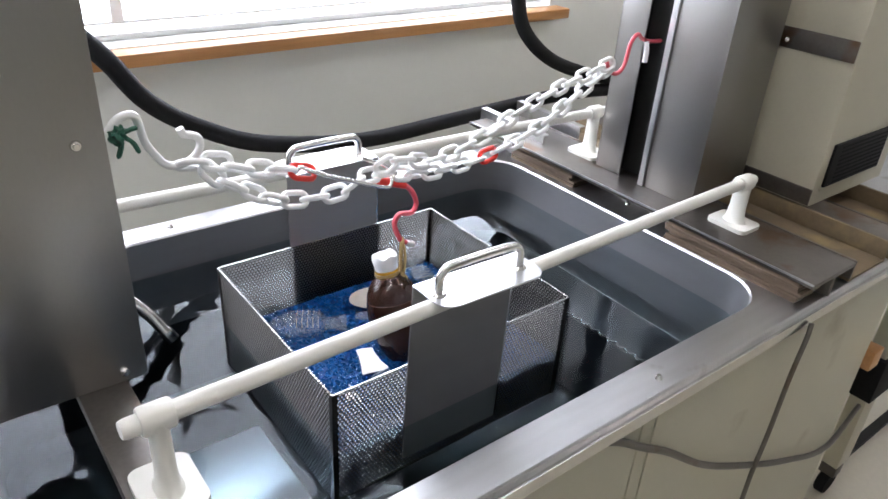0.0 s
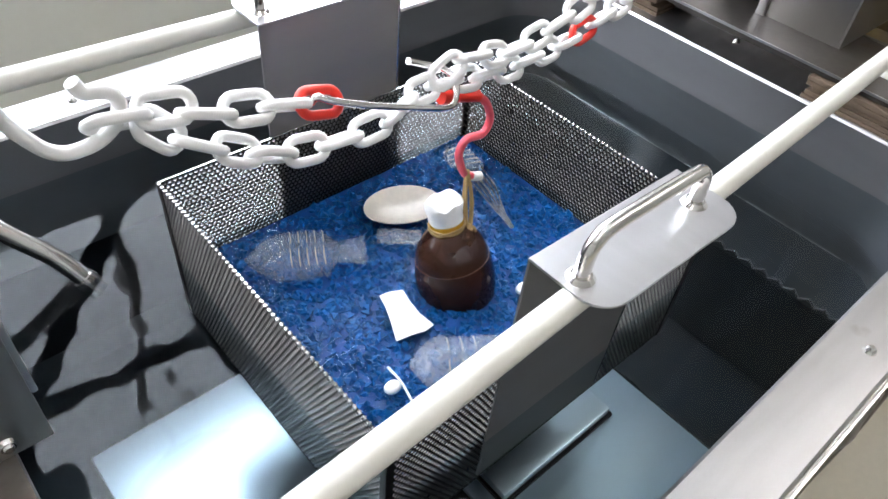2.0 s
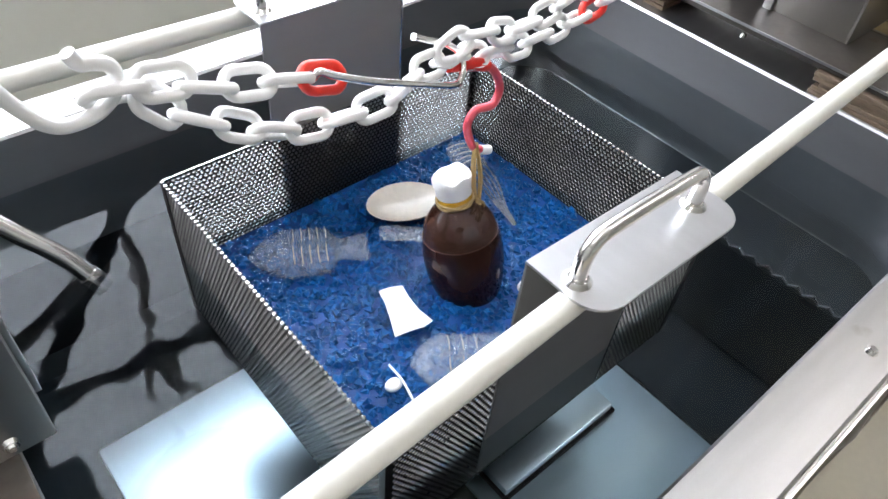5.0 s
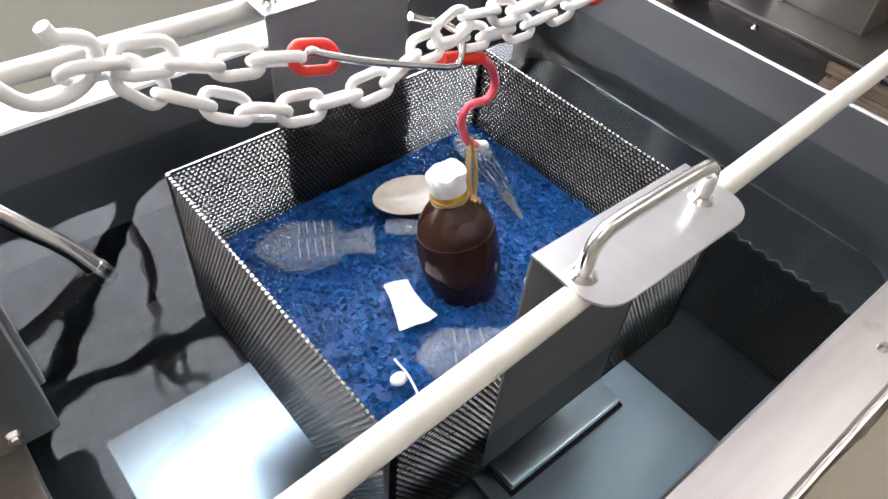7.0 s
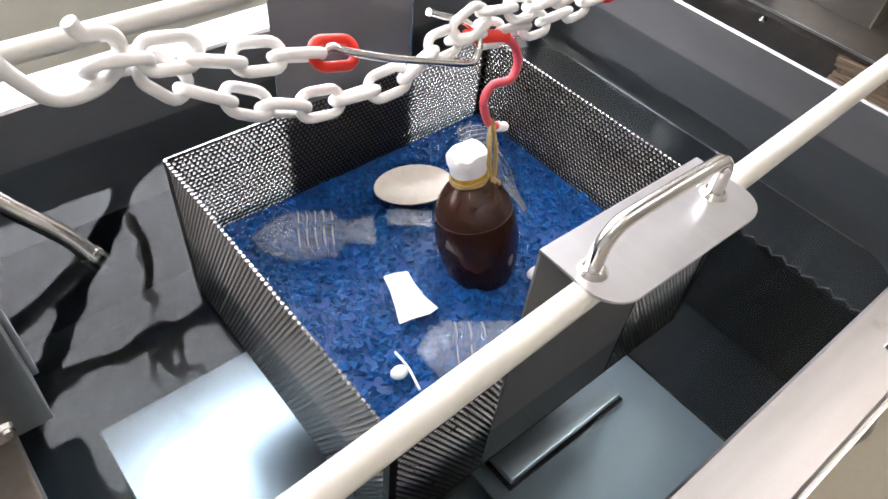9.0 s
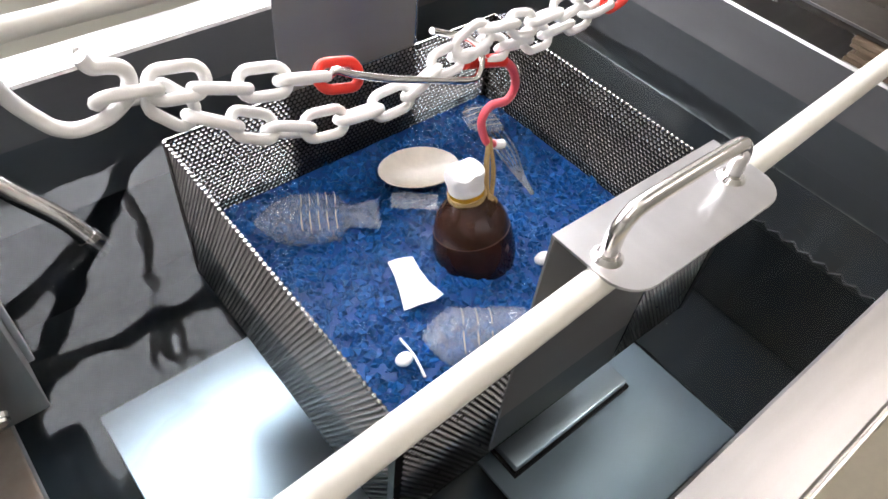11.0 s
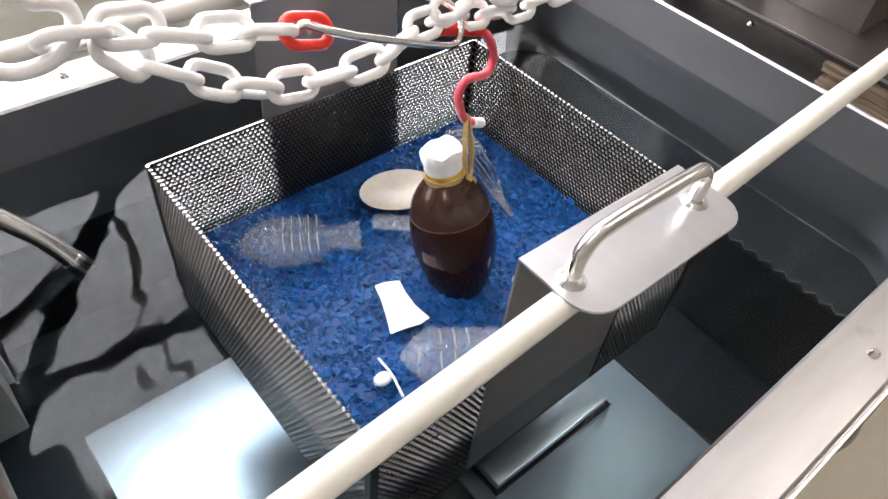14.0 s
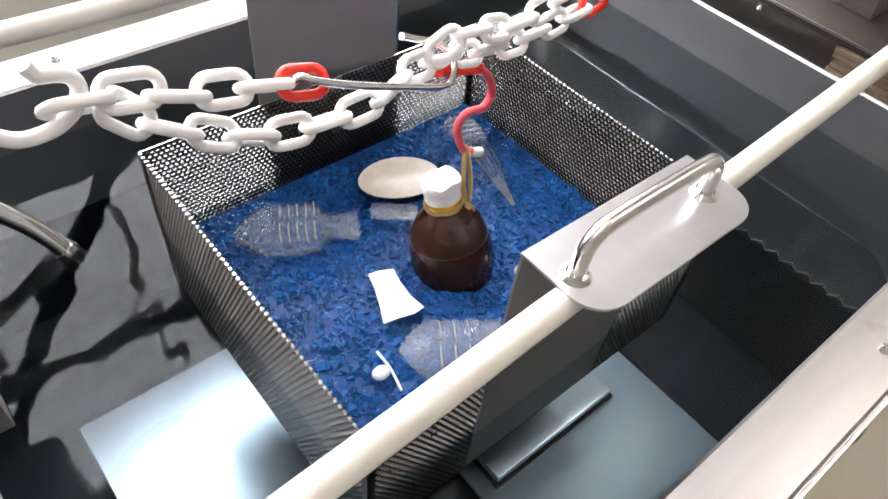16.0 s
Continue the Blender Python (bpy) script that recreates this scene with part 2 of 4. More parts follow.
def tube_data(path, radius, sides=10, closed=False):
    """Vertices and faces of a round tube along a path; radius may be a list."""
    n = len(path)
    radii = radius if isinstance(radius, (list, tuple)) else [radius] * n
    up, verts, faces = None, [], []
    for i, p in enumerate(path):
        a = path[i - 1] if i or closed else p
        b = path[(i + 1) % n] if i + 1 < n or closed else p
        d = (b - a).normalized()
        if up is None:
            up = d.orthogonal().normalized()
        up = (up - d * up.dot(d)).normalized()
        side = d.cross(up)
        for k in range(sides):
            w = 2 * math.pi * k / sides
            verts.append(p + radii[i] * (math.cos(w) * up + math.sin(w) * side))
    for i in range(n if closed else n - 1):
        for k in range(sides):
            j, k2 = (i + 1) % n, (k + 1) % sides
            faces.append((i * sides + k, i * sides + k2, j * sides + k2, j * sides + k))
    if not closed:
        faces.append(tuple(range(sides))[::-1])
        faces.append(tuple((n - 1) * sides + k for k in range(sides)))
    return verts, faces


def tube(name, points, radius, material, parent=None, label="", sides=10, steps=6, at=(0, 0, 0), closed=False):
    """A tube through points given in world places, stored relative to at."""
    path = [p - Vector(at) for p in (smooth_path(points, steps, closed) if steps else [Vector(q) for q in points])]
    v, f = tube_data(path, radius, sides, closed)
    return mesh_ob(name, v, f, material, parent, label, True, (0, 0, 0) if parent else at)


def lathe(profile, sides=28):
    """Vertices and faces of a turned form from (radius, height) pairs, bottom first."""
    v, f = [], []
    for r, z in profile:
        for k in range(sides):
            w = 2 * math.pi * k / sides
            v.append(Vector((r * math.cos(w), r * math.sin(w), z)))
    for i in range(len(profile) - 1):
        for k in range(sides):
            k2 = (k + 1) % sides
            f.append((i * sides + k, i * sides + k2, (i + 1) * sides + k2, (i + 1) * sides + k))
    f.append(tuple(range(sides))[::-1])
    f.append(tuple((len(profile) - 1) * sides + k for k in range(sides)))
    return v, f


def screw(at, name="screw", parent=None):
    """A small pan-head screw with a slot, standing on z."""
    bm = bmesh.new()
    bmesh.ops.create_cone(bm, cap_ends=True, segments=14, radius1=0.0055, radius2=0.0042, depth=0.003, matrix=Matrix.Translation((0, 0, 0.0015)))
    bmesh.ops.create_cone(bm, cap_ends=True, segments=14, radius1=0.0034, radius2=0.0026, depth=0.002, matrix=Matrix.Translation((0, 0, 0.0038)))
    return part(name, bm, STEEL_BRIGHT, parent, at=at)


# ---- the room ----
def rounded_loop(x0, x1, y0, y1, r, z, seg=8):
    out = []
    for cx, cy, a0 in ((x1 - r, y1 - r, 0), (x0 + r, y1 - r, 90), (x0 + r, y0 + r, 180), (x1 - r, y0 + r, 270)):
        for k in range(seg + 1):
            a = radians(a0 + 90 * k / seg)
            out.append((cx + r * math.cos(a), cy + r * math.sin(a), z))
    return out


RX0, RX1, RY0, RY1, FLOOR_Z, CEIL_Z = -2.6, 2.6, -4.4, 0.95, -0.85, 1.65
WX0, WX1, WZ0, WZ1 = -1.25, 1.03, 0.2, 1.45


def build_room():
    tagged(part("floor", box(RX0 - 0.1, RX1 + 0.1, RY0 - 0.1, RY1 + 0.12, FLOOR_Z - 0.1, FLOOR_Z), FLOOR), "worn beige vinyl floor of the workshop", "floor", kind="structure")
    tagged(part("ceiling", box(RX0 - 0.1, RX1 + 0.1, RY0 - 0.1, RY1 + 0.12, CEIL_Z, CEIL_Z + 0.08), CEILING), "pale board ceiling of the workshop", "ceiling", kind="structure")
    tagged(part("wall_west", box(RX0 - 0.1, RX0, RY0, RY1 + 0.12, FLOOR_Z, CEIL_Z), WALL), "plain grey-white painted wall", "wall", kind="structure")
    tagged(part("wall_east", box(RX1, RX1 + 0.1, RY0, RY1 + 0.12, FLOOR_Z, CEIL_Z), WALL), "plain grey-white painted wall", "wall", kind="structure")
    tagged(part("wall_south", box(RX0 - 0.1, RX1 + 0.1, RY0 - 0.1, RY0, FLOOR_Z, CEIL_Z), WALL), "plain grey-white painted wall", "wall", kind="structure")
    bm = box(RX0, WX0, RY1, RY1 + 0.12, FLOOR_Z, CEIL_Z)
    box(WX1, RX1, RY1, RY1 + 0.12, FLOOR_Z, CEIL_Z, bm=bm)
    box(WX0, WX1, RY1, RY1 + 0.12, FLOOR_Z, WZ0, bm=bm)
    box(WX0, WX1, RY1, RY1 + 0.12, WZ1, CEIL_Z, bm=bm)
    tagged(part("wall_north", bm, WALL, smooth=False), "grey-white painted wall below a wide window", "wall", kind="structure")
    win = thing("window_1", (0, RY1, WZ0), "wide bright window with white frame and wooden sill", "window", kind="structure")
    part("window_sill", box(WX0 - 0.03, WX1 + 0.03, -0.05, 0.118, -0.028, -0.002, 0.003), WOOD, win, "orange-brown varnished wooden sill")
    part("window_frame", box(WX0, WX1, 0.06, 0.085, 0.0, 0.012, 0.002), FRAME_WHITE, win)
    part("window_frame", box(WX0, WX1, 0.06, 0.075, 0.03, 0.036, 0.001), FRAME_WHITE, win)
    part("window_frame", box(WX0, WX1, 0.03, 0.09, WZ1 - WZ0 - 0.04, WZ1 - WZ0, 0.003), FRAME_WHITE, win)
    for x in (WX0 + 0.02, -0.1, WX1 - 0.02):
        part("window_frame", box(x - 0.012, x + 0.012, 0.05, 0.085, 0.036, WZ1 - WZ0 - 0.04, 0.003), FRAME_WHITE, win)
    for x0, x1 in ((WX0 + 0.04, -0.12), (-0.08, WX1 - 0.04)):
        g = part("pane", box(x0, x1, 0.065, 0.069, 0.036, WZ1 - WZ0 - 0.04), GLASS, win)
        g.visible_shadow = False
    tagged(part("backdrop", box(WX0 - 0.6, WX1 + 0.6, RY1 + 0.35, RY1 + 0.36, WZ0 - 0.4, WZ1 + 0.5), SKY_GLOW), "bright overcast daylight outside the window", "daylight", kind="structure")
    for x, y in ((-0.7, -0.35), (1.5, -0.5)):
        lamp = thing("ceiling_light", (x, y, CEIL_Z), "white tube light fixed to the ceiling", "ceiling light", "ceiling lights")
        part("housing", box(-0.62, 0.62, -0.07, 0.07, -0.05, 0, 0.006), FRAME_WHITE, lamp)
        for dy in (-0.035, 0.035):
            v, f = tube_data([Vector((-0.58, dy, -0.07)), Vector((0.58, dy, -0.07))], 0.014, 12)
            mesh_ob("tube", v, f, TUBE, lamp)


# ---- the tank ----
TX0, TX1, TY0, TY1, TZ = -0.5, 0.51, -0.097, 0.545, -0.335
WATER_Z = -0.066
BX0, BX1, BY0, BY1, BZ0, BZ1 = -0.178, 0.2, 0.037, 0.365, -0.145, 0.027


def build_tank():
    tank = thing("tank", (0, 0.22, FLOOR_Z), "stainless steel water tank with a wide flat rim", "tank")
    o = Vector((0, 0.22, FLOOR_Z))
    r = 0.075
    def skin(name, loops, material, label, floor=False):
        n = len(loops[0])
        verts = [Vector(p) - o for lp in loops for p in lp]
        faces = [(i * n + k, i * n + (k + 1) % n, (i + 1) * n + (k + 1) % n, (i + 1) * n + k) for i in range(len(loops) - 1) for k in range(n)]
        if floor:
            faces.append([(len(loops) - 1) * n + k for k in range(n)])
        mesh_ob(name, verts, faces, material, tank, label)
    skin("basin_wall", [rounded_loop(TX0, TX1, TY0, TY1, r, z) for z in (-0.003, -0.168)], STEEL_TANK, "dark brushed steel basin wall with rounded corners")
    # lower basin darkened by colour to imitate shade under the water
    skin("basin_floor", [rounded_loop(TX0, TX1, TY0, TY1, r, z) for z in (-0.168, TZ + 0.02)] + [rounded_loop(TX0 + 0.02, TX1 - 0.02, TY0 + 0.02, TY1 - 0.02, r - 0.02, TZ)], DEEP_SHADE, "lower basin, near-black for the shade under water", True)
    n = len(rounded_loop(0, 1, 0, 1, 0.1, 0))
    # rim: flat flange with a folded outer edge and a rounded inner lip
    prof = [(TX0, TX1, TY0, TY1, r, -0.003), (TX0 - 0.0025, TX1 + 0.0025, TY0 - 0.0025, TY1 + 0.0025, r + 0.0025, 0.0)]
    outer = (-0.62, 1.35, -0.152, 0.597)
    lo = [rounded_loop(*p) for p in prof]
    lo.append(rounded_loop(outer[0] + 0.002, outer[1] - 0.002, outer[2] + 0.002, outer[3] - 0.002, 0.004, 0.0))
    lo.append(rounded_loop(*outer, 0.004, -0.002))
    lo.append(rounded_loop(*outer, 0.004, -0.022))
    verts = [Vector(p) - o for lp in lo for p in lp]
    faces = [(i * n + k, i * n + (k + 1) % n, (i + 1) * n + (k + 1) % n, (i + 1) * n + k) for i in range(len(lo) - 1) for k in range(n)]
    rim = mesh_ob("rim", verts, faces, STEEL_RIM, tank, "brushed steel rim with screw heads")
    part("strip", box(-0.599, 1.349, -0.1575, -0.1525, -0.0315 + 0.85, -0.012 + 0.85, 0.001), STEEL_BRIGHT, tank, at=(0, -0.22, 0))
    # housing below, with a door seam
    for x0, x1 in ((-0.58, 0.162), (0.166, 0.191), (0.195, 0.9)):
        part("housing_panel", box(x0, x1, -0.365, -0.35, 0.03, 0.83, 0.002), CREAM, tank, "cream-painted sheet metal panel")
    part("housing_side", box(-0.58, -0.565, -0.348, 0.365, 0.03, 0.83, 0.002), CREAM, tank)
    part("housing_side", box(0.885, 0.9, -0.348, 0.365, 0.03, 0.83, 0.002), CREAM, tank)
    part("housing_back", box(-0.58, 0.9, 0.35, 0.365, 0.03, 0.83, 0.002), CREAM, tank)
    part("plinth", box(-0.55, 0.87, -0.33, 0.33, 0, 0.06), STEEL_DARK, tank)
    for x, y in ((0.196, -0.131), (-0.235, -0.131), (0.62, -0.131), (-0.178, 0.572), (0.3, 0.572), (0.567, 0.233), (0.556, 0.44)):
        screw(Vector((x, y, 0)) - o, "screw", tank)
    # submerged steel covers
    p = thing("heater_cover", (-0.231, 0.164, TZ), "submerged bright steel cover plate on the tank floor", "cover plate", "submerged covers")
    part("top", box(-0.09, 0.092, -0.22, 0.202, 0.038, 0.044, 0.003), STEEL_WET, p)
    part("foot", box(-0.08, 0.082, -0.21, 0.192, 0.0, 0.033), STEEL_DARK, p)
    # black frame drawn in place of the shadow gap under the plate edge
    part("gap_shade", box(-0.0945, 0.0965, -0.224, 0.2065, 0.033, 0.038), BLACK, p, "black frame standing in for the gap shadow")
    p = thing("heater_cover", (0.11, 0.0, TZ), "submerged steel cover plate, coloured darker for its dim reflection, with a raised box", "cover plate", "submerged covers")
    # top dimmed by colour for its darker reflection; the box keeps the bright copy
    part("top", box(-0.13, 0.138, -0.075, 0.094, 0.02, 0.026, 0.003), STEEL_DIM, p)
    part("foot", box(-0.12, 0.115, -0.065, 0.08, 0.0, 0.02), STEEL_DARK, p)
    # same drawn gap shadow, here round the raised box
    part("gap_shade", box(-0.1105, 0.0785, 0.0435, 0.0925, 0.026, 0.032), BLACK, p, "black frame standing in for the gap shadow")
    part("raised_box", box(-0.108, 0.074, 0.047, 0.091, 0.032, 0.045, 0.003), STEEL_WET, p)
    # bright tube on the plate edge; its waves imitate the view through ripples
    v, f = tube_data([Vector((0.139 + 0.0012 * math.sin(k * 0.9), -0.075 + k * 0.0085, 0.026)) for k in range(20)], 0.0011, 6)
    mesh_ob("rippled_edge", v, f, STEEL_BRIGHT, p, "bright plate edge, waved to imitate ripples above it")
    # a submerged ledge with a crimped bright edge
    lx, lz = 0.403, -0.166
    led = thing("submerged_ledge", (0.455, 0.22, lz), "submerged dark steel ledge with a crimped bright edge", "ledge")
    part("shelf", box(lx - 0.455, TX1 - 0.002 - 0.455, -0.312, 0.32, -0.006, 0.0), LEDGE, led)
    part("drop_plate", box(lx - 0.455, lx - 0.451, -0.312, 0.32, TZ - lz + 0.006, -0.006), DEEP_SHADE, led)
    zig = [Vector((lx - 0.457 + (0.0042 if k % 2 else -0.0042), -0.312 + k * 0.0103, 0.002 + 0.0005 * (k % 3))) for k in range(62)]
    v, f = tube_data(zig, 0.0019, 6)
    mesh_ob("crimped_edge", v, f, STEEL_BRIGHT, led, "bright crimped edge")
    v, f = tube_data([Vector((TX1 - 0.003 - 0.455, -0.25, 0.001)), Vector((TX1 - 0.003 - 0.455, 0.3, 0.001))], 0.0008, 6)
    mesh_ob("weld", v, f, GLINT_STEEL, led)
    # water
    ring = rounded_loop(TX0 + 0.0005, TX1 - 0.0005, TY0 + 0.0005, TY1 - 0.0005, r, 0)
    hole = [(BX0 + 0.001, BY0 + 0.001, 0), (BX1 - 0.001, BY0 + 0.001, 0), (BX1 - 0.001, BY1 - 0.001, 0), (BX0 + 0.001, BY1 - 0.001, 0)]
    bm = bmesh.new()
    for loop in (ring, hole):
        vs = [bm.verts.new(p) for p in loop]
        for k in range(len(vs)):
            bm.edges.new((vs[k], vs[(k + 1) % len(vs)]))
    bmesh.ops.triangle_fill(bm, use_beauty=True, edges=bm.edges[:], normal=(0, 0, 1))
    w = part("water", bm, WATER, None, "", False, (0, 0, WATER_Z))
    w.visible_shadow = False
    w2 = mesh_ob("water_in_basket", hole, [(0, 1, 2, 3)], WATER_IN, None, "", False, (0, 0, WATER_Z))
    w2.visible_shadow = False
    tagged(w2, "shallow rippled water over blue crystals", "water", kind="structure")
    tagged(w, "still dark water with soft ripples in the tank", "water", kind="structure")


# ---- the basket ----
PITCH = 0.0050


def perforated(name, length, height, parent, place):
    """A perforated sheet in x and z with staggered round holes, two faces and hole walls; place maps (u, side, v) to the basket."""
    nu, nv = int(length / PITCH), int(height / (PITCH * 0.9))
    du, dv, rad, th = length / nu, height / nv, 0.00185, 0.0011
    ring = [(math.cos(2 * math.pi * k / 8), math.sin(2 * math.pi * k / 8)) for k in range(8)]
    edge = [(0.5, 0), (0.5, 0.5), (0, 0.5), (-0.5, 0.5), (-0.5, 0), (-0.5, -0.5), (0, -0.5), (0.5, -0.5)]
    verts, faces, walls = [], [], []
    for j in range(nv):
        shift = 0.5 if j % 2 else 0.0
        for i in range(nu):
            u, v = (i + 0.5 + shift) * du, (j + 0.5) * dv
            if shift and i == nu - 1:
                continue
            base = len(verts)
            for s in (0, th):
                verts += [place(u + a * du, s, v + b * dv) for a, b in edge]
                verts += [place(u + rad * a, s, v + rad * b) for a, b in ring]
            for k in range(8):
                m = (k + 1) % 8
                faces.append((base + k, base + m, base + 8 + m, base + 8 + k))
                faces.append((base + 16 + m, base + 16 + k, base + 24 + k, base + 24 + m))
                faces.append((base + 8 + k, base + 8 + m, base + 24 + m, base + 24 + k))
                walls += [0, 0, 1]
        if shift:
            for u0, u1 in ((0, du / 2), (length - du / 2, length)):
                base = len(verts)
                v0, v1 = j * dv, (j + 1) * dv
                for s in (0, th):
                    verts += [place(u0, s, v0), place(u1, s, v0), place(u1, s, v1), place(u0, s, v1)]
                faces += [(base, base + 1, base + 2, base + 3), (base + 7, base + 6, base + 5, base + 4)]
                walls += [0, 0]
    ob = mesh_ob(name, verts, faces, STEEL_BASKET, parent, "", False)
    # hole walls take the brighter steel, so their glints are partly colour
    ob.data.materials.append(GLINT_STEEL)
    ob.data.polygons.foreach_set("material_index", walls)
    return ob


def build_basket():
    o = Vector((0.011, 0.201, BZ0))
    bas = thing("basket", o, "perforated steel sheet basket hung between two rods", "basket")
    lx, ly, h = BX1 - BX0, BY1 - BY0, BZ1 - BZ0
    perforated("side_panel", lx, h, bas, lambda u, s, v: (BX0 + u - o.x, BY0 + s - o.y, v))
    perforated("side_panel", lx, h, bas, lambda u, s, v: (BX0 + u - o.x, BY1 - s - o.y, v))
    perforated("end_panel", ly - 0.004, h, bas, lambda u, s, v: (BX0 + s - o.x, BY0 + 0.002 + u - o.y, v))
    perforated("end_panel", ly - 0.004, h, bas, lambda u, s, v: (BX1 - s - o.x, BY0 + 0.002 + u - o.y, v))
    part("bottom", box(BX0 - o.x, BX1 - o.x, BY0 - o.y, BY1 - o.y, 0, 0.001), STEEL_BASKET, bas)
    # folded edge strips at the corners and a scalloped bright cut edge on top
    for x in (BX0, BX1):
        for y in (BY0, BY1):
            sx, sy = (1 if x == BX0 else -1), (1 if y == BY0 else -1)
            bm = box(*sorted((x - o.x - 0.001 * sx, x - o.x + 0.006 * sx)), *sorted((y - o.y - 0.001 * sy, y - o.y)), 0, h)
            box(*sorted((x - o.x - 0.001 * sx, x - o.x)), *sorted((y - o.y, y - o.y + 0.006 * sy)), 0, h, bm=bm)
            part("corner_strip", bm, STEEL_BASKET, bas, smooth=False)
    for y in (BY0, BY1):
        part("top_edge", box(BX0 - o.x, BX1 - o.x, y - o.y - 0.0009, y - o.y + 0.0009, h - 0.0012, h + 0.0007, 0.0004), STEEL_BRIGHT, bas)
    for x in (BX0, BX1):
        n = 58
        bm = bmesh.new()
        for k in range(n):
            y = BY0 + (k + 0.5) * ly / n
            bmesh.ops.create_icosphere(bm, subdivisions=1, radius=0.0021, matrix=Matrix.Translation((x - o.x, y - o.y, h + 0.0004)) @ Matrix.Diagonal((0.9, 1.0, 0.8, 1)))
        part("top_edge", bm, STEEL_BRIGHT, bas, "bright scalloped cut edge")
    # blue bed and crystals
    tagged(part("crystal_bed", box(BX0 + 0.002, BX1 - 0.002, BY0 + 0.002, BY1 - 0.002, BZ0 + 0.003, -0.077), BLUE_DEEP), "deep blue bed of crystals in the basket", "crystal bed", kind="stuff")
    rnd = random.Random(4)
    verts, faces = [], []
    shape = [(1, 0, 0), (-1, 0, 0), (0, 1, 0), (0, -1, 0), (0, 0, 1), (0, 0, -1)]
    tri = [(0, 2, 4), (2, 1, 4), (1, 3, 4), (3, 0, 4), (2, 0, 5), (1, 2, 5), (3, 1, 5), (0, 3, 5)]
    for _ in range(6500):
        c = Vector((rnd.uniform(BX0 + 0.006, BX1 - 0.006), rnd.uniform(BY0 + 0.006, BY1 - 0.006), -0.078 + rnd.uniform(-0.003, 0.0022)))
        turn = Euler((rnd.uniform(0, 6.3), rnd.uniform(0, 6.3), rnd.uniform(0, 6.3))).to_matrix()
        size = rnd.uniform(0.003, 0.0064)
        k = len(verts)
        for s in shape:
            p = turn @ (Vector(s) * size * rnd.uniform(0.6, 1.25))
            verts.append(c + p)
        faces += [(a + k, b + k, d + k) for a, b, d in tri]
    tagged(mesh_ob("crystals", verts, faces, BLUE, None, "", False), "loose glassy blue crystals under shallow water", "crystals", kind="stuff")


def hanger(y, side, label, x_shift=0.0, back=0.033, front=0.027, z=0.141, drop=0.345, tilt=0.0):
    """A bent steel hanger plate with a bow handle; side is +1 where the sheet hangs at the far edge."""
    o = Vector((0.004 + x_shift, y, z))
    h = thing("hanger_plate", o, label, "hanger plate", "hanger plates")
    h.rotation_euler[1] = radians(tilt)
    yb, yf, hw, rr = back * side, -front * side, 0.078, 0.022
    outline = [(-hw, yb), (hw, yb)]
    for cx, a0 in ((hw - rr, 0), (-hw + rr, 90)):
        for k in range(7):
            a = radians(a0 + 15 * k)
            outline.append((cx + rr * math.cos(a), yf + side * rr - side * rr * math.sin(a)))
    bm = bmesh.new()
    vs = [bm.verts.new((x, yy, 0)) for x, yy in outline]
    f = bm.faces.new(vs)
    got = bmesh.ops.extrude_face_region(bm, geom=[f])
    bmesh.ops.translate(bm, verts=[v for v in got["geom"] if isinstance(v, bmesh.types.BMVert)], vec=(0, 0, -0.002))
    bmesh.ops.recalc_face_normals(bm, faces=bm.faces)
    part("top_plate", bm, STEEL_PLATE, h, "brushed steel plate with rounded corners", smooth=False)
    y0, y1 = sorted((yb, yb - 0.002 * side))
    part("hanging_sheet", box(-hw, hw, y0, y1, -drop, -0.0005, 0.0006), STEEL_SHEET, h, "flat grey steel sheet", smooth=False)
    v, f = tube_data([Vector((hw, (y0 + y1) / 2, -0.003)), Vector((hw, (y0 + y1) / 2, -drop + 0.002))], 0.0017, 10)
    mesh_ob("edge_bead", v, f, STEEL_BRIGHT, h, "bright rounded sheet edge")
    hz = 0.032
    pts = [(-0.06, 0, -0.001), (-0.06, 0, 0.012), (-0.0585, 0, hz - 0.010), (-0.053, 0, hz - 0.003), (-0.044, 0, hz), (0, 0, hz + 0.001),
           (0.044, 0, hz), (0.053, 0, hz - 0.003), (0.0585, 0, hz - 0.010), (0.06, 0, 0.012), (0.06, 0, -0.001)]
    handle = tube("handle", [(p[0] - 0.004, p[1], p[2]) for p in pts], 0.0052, STEEL_BRIGHT, h, "polished steel bow handle", 14, 5)
    for x in (-0.064, 0.056):
        bm = bmesh.new()
        bmesh.ops.create_cone(bm, cap_ends=True, segments=18, radius1=0.0095, radius2=0.0068, depth=0.003, matrix=Matrix.Translation((x, 0, 0.0015)))
        part("collar", bm, STEEL_BRIGHT, h)


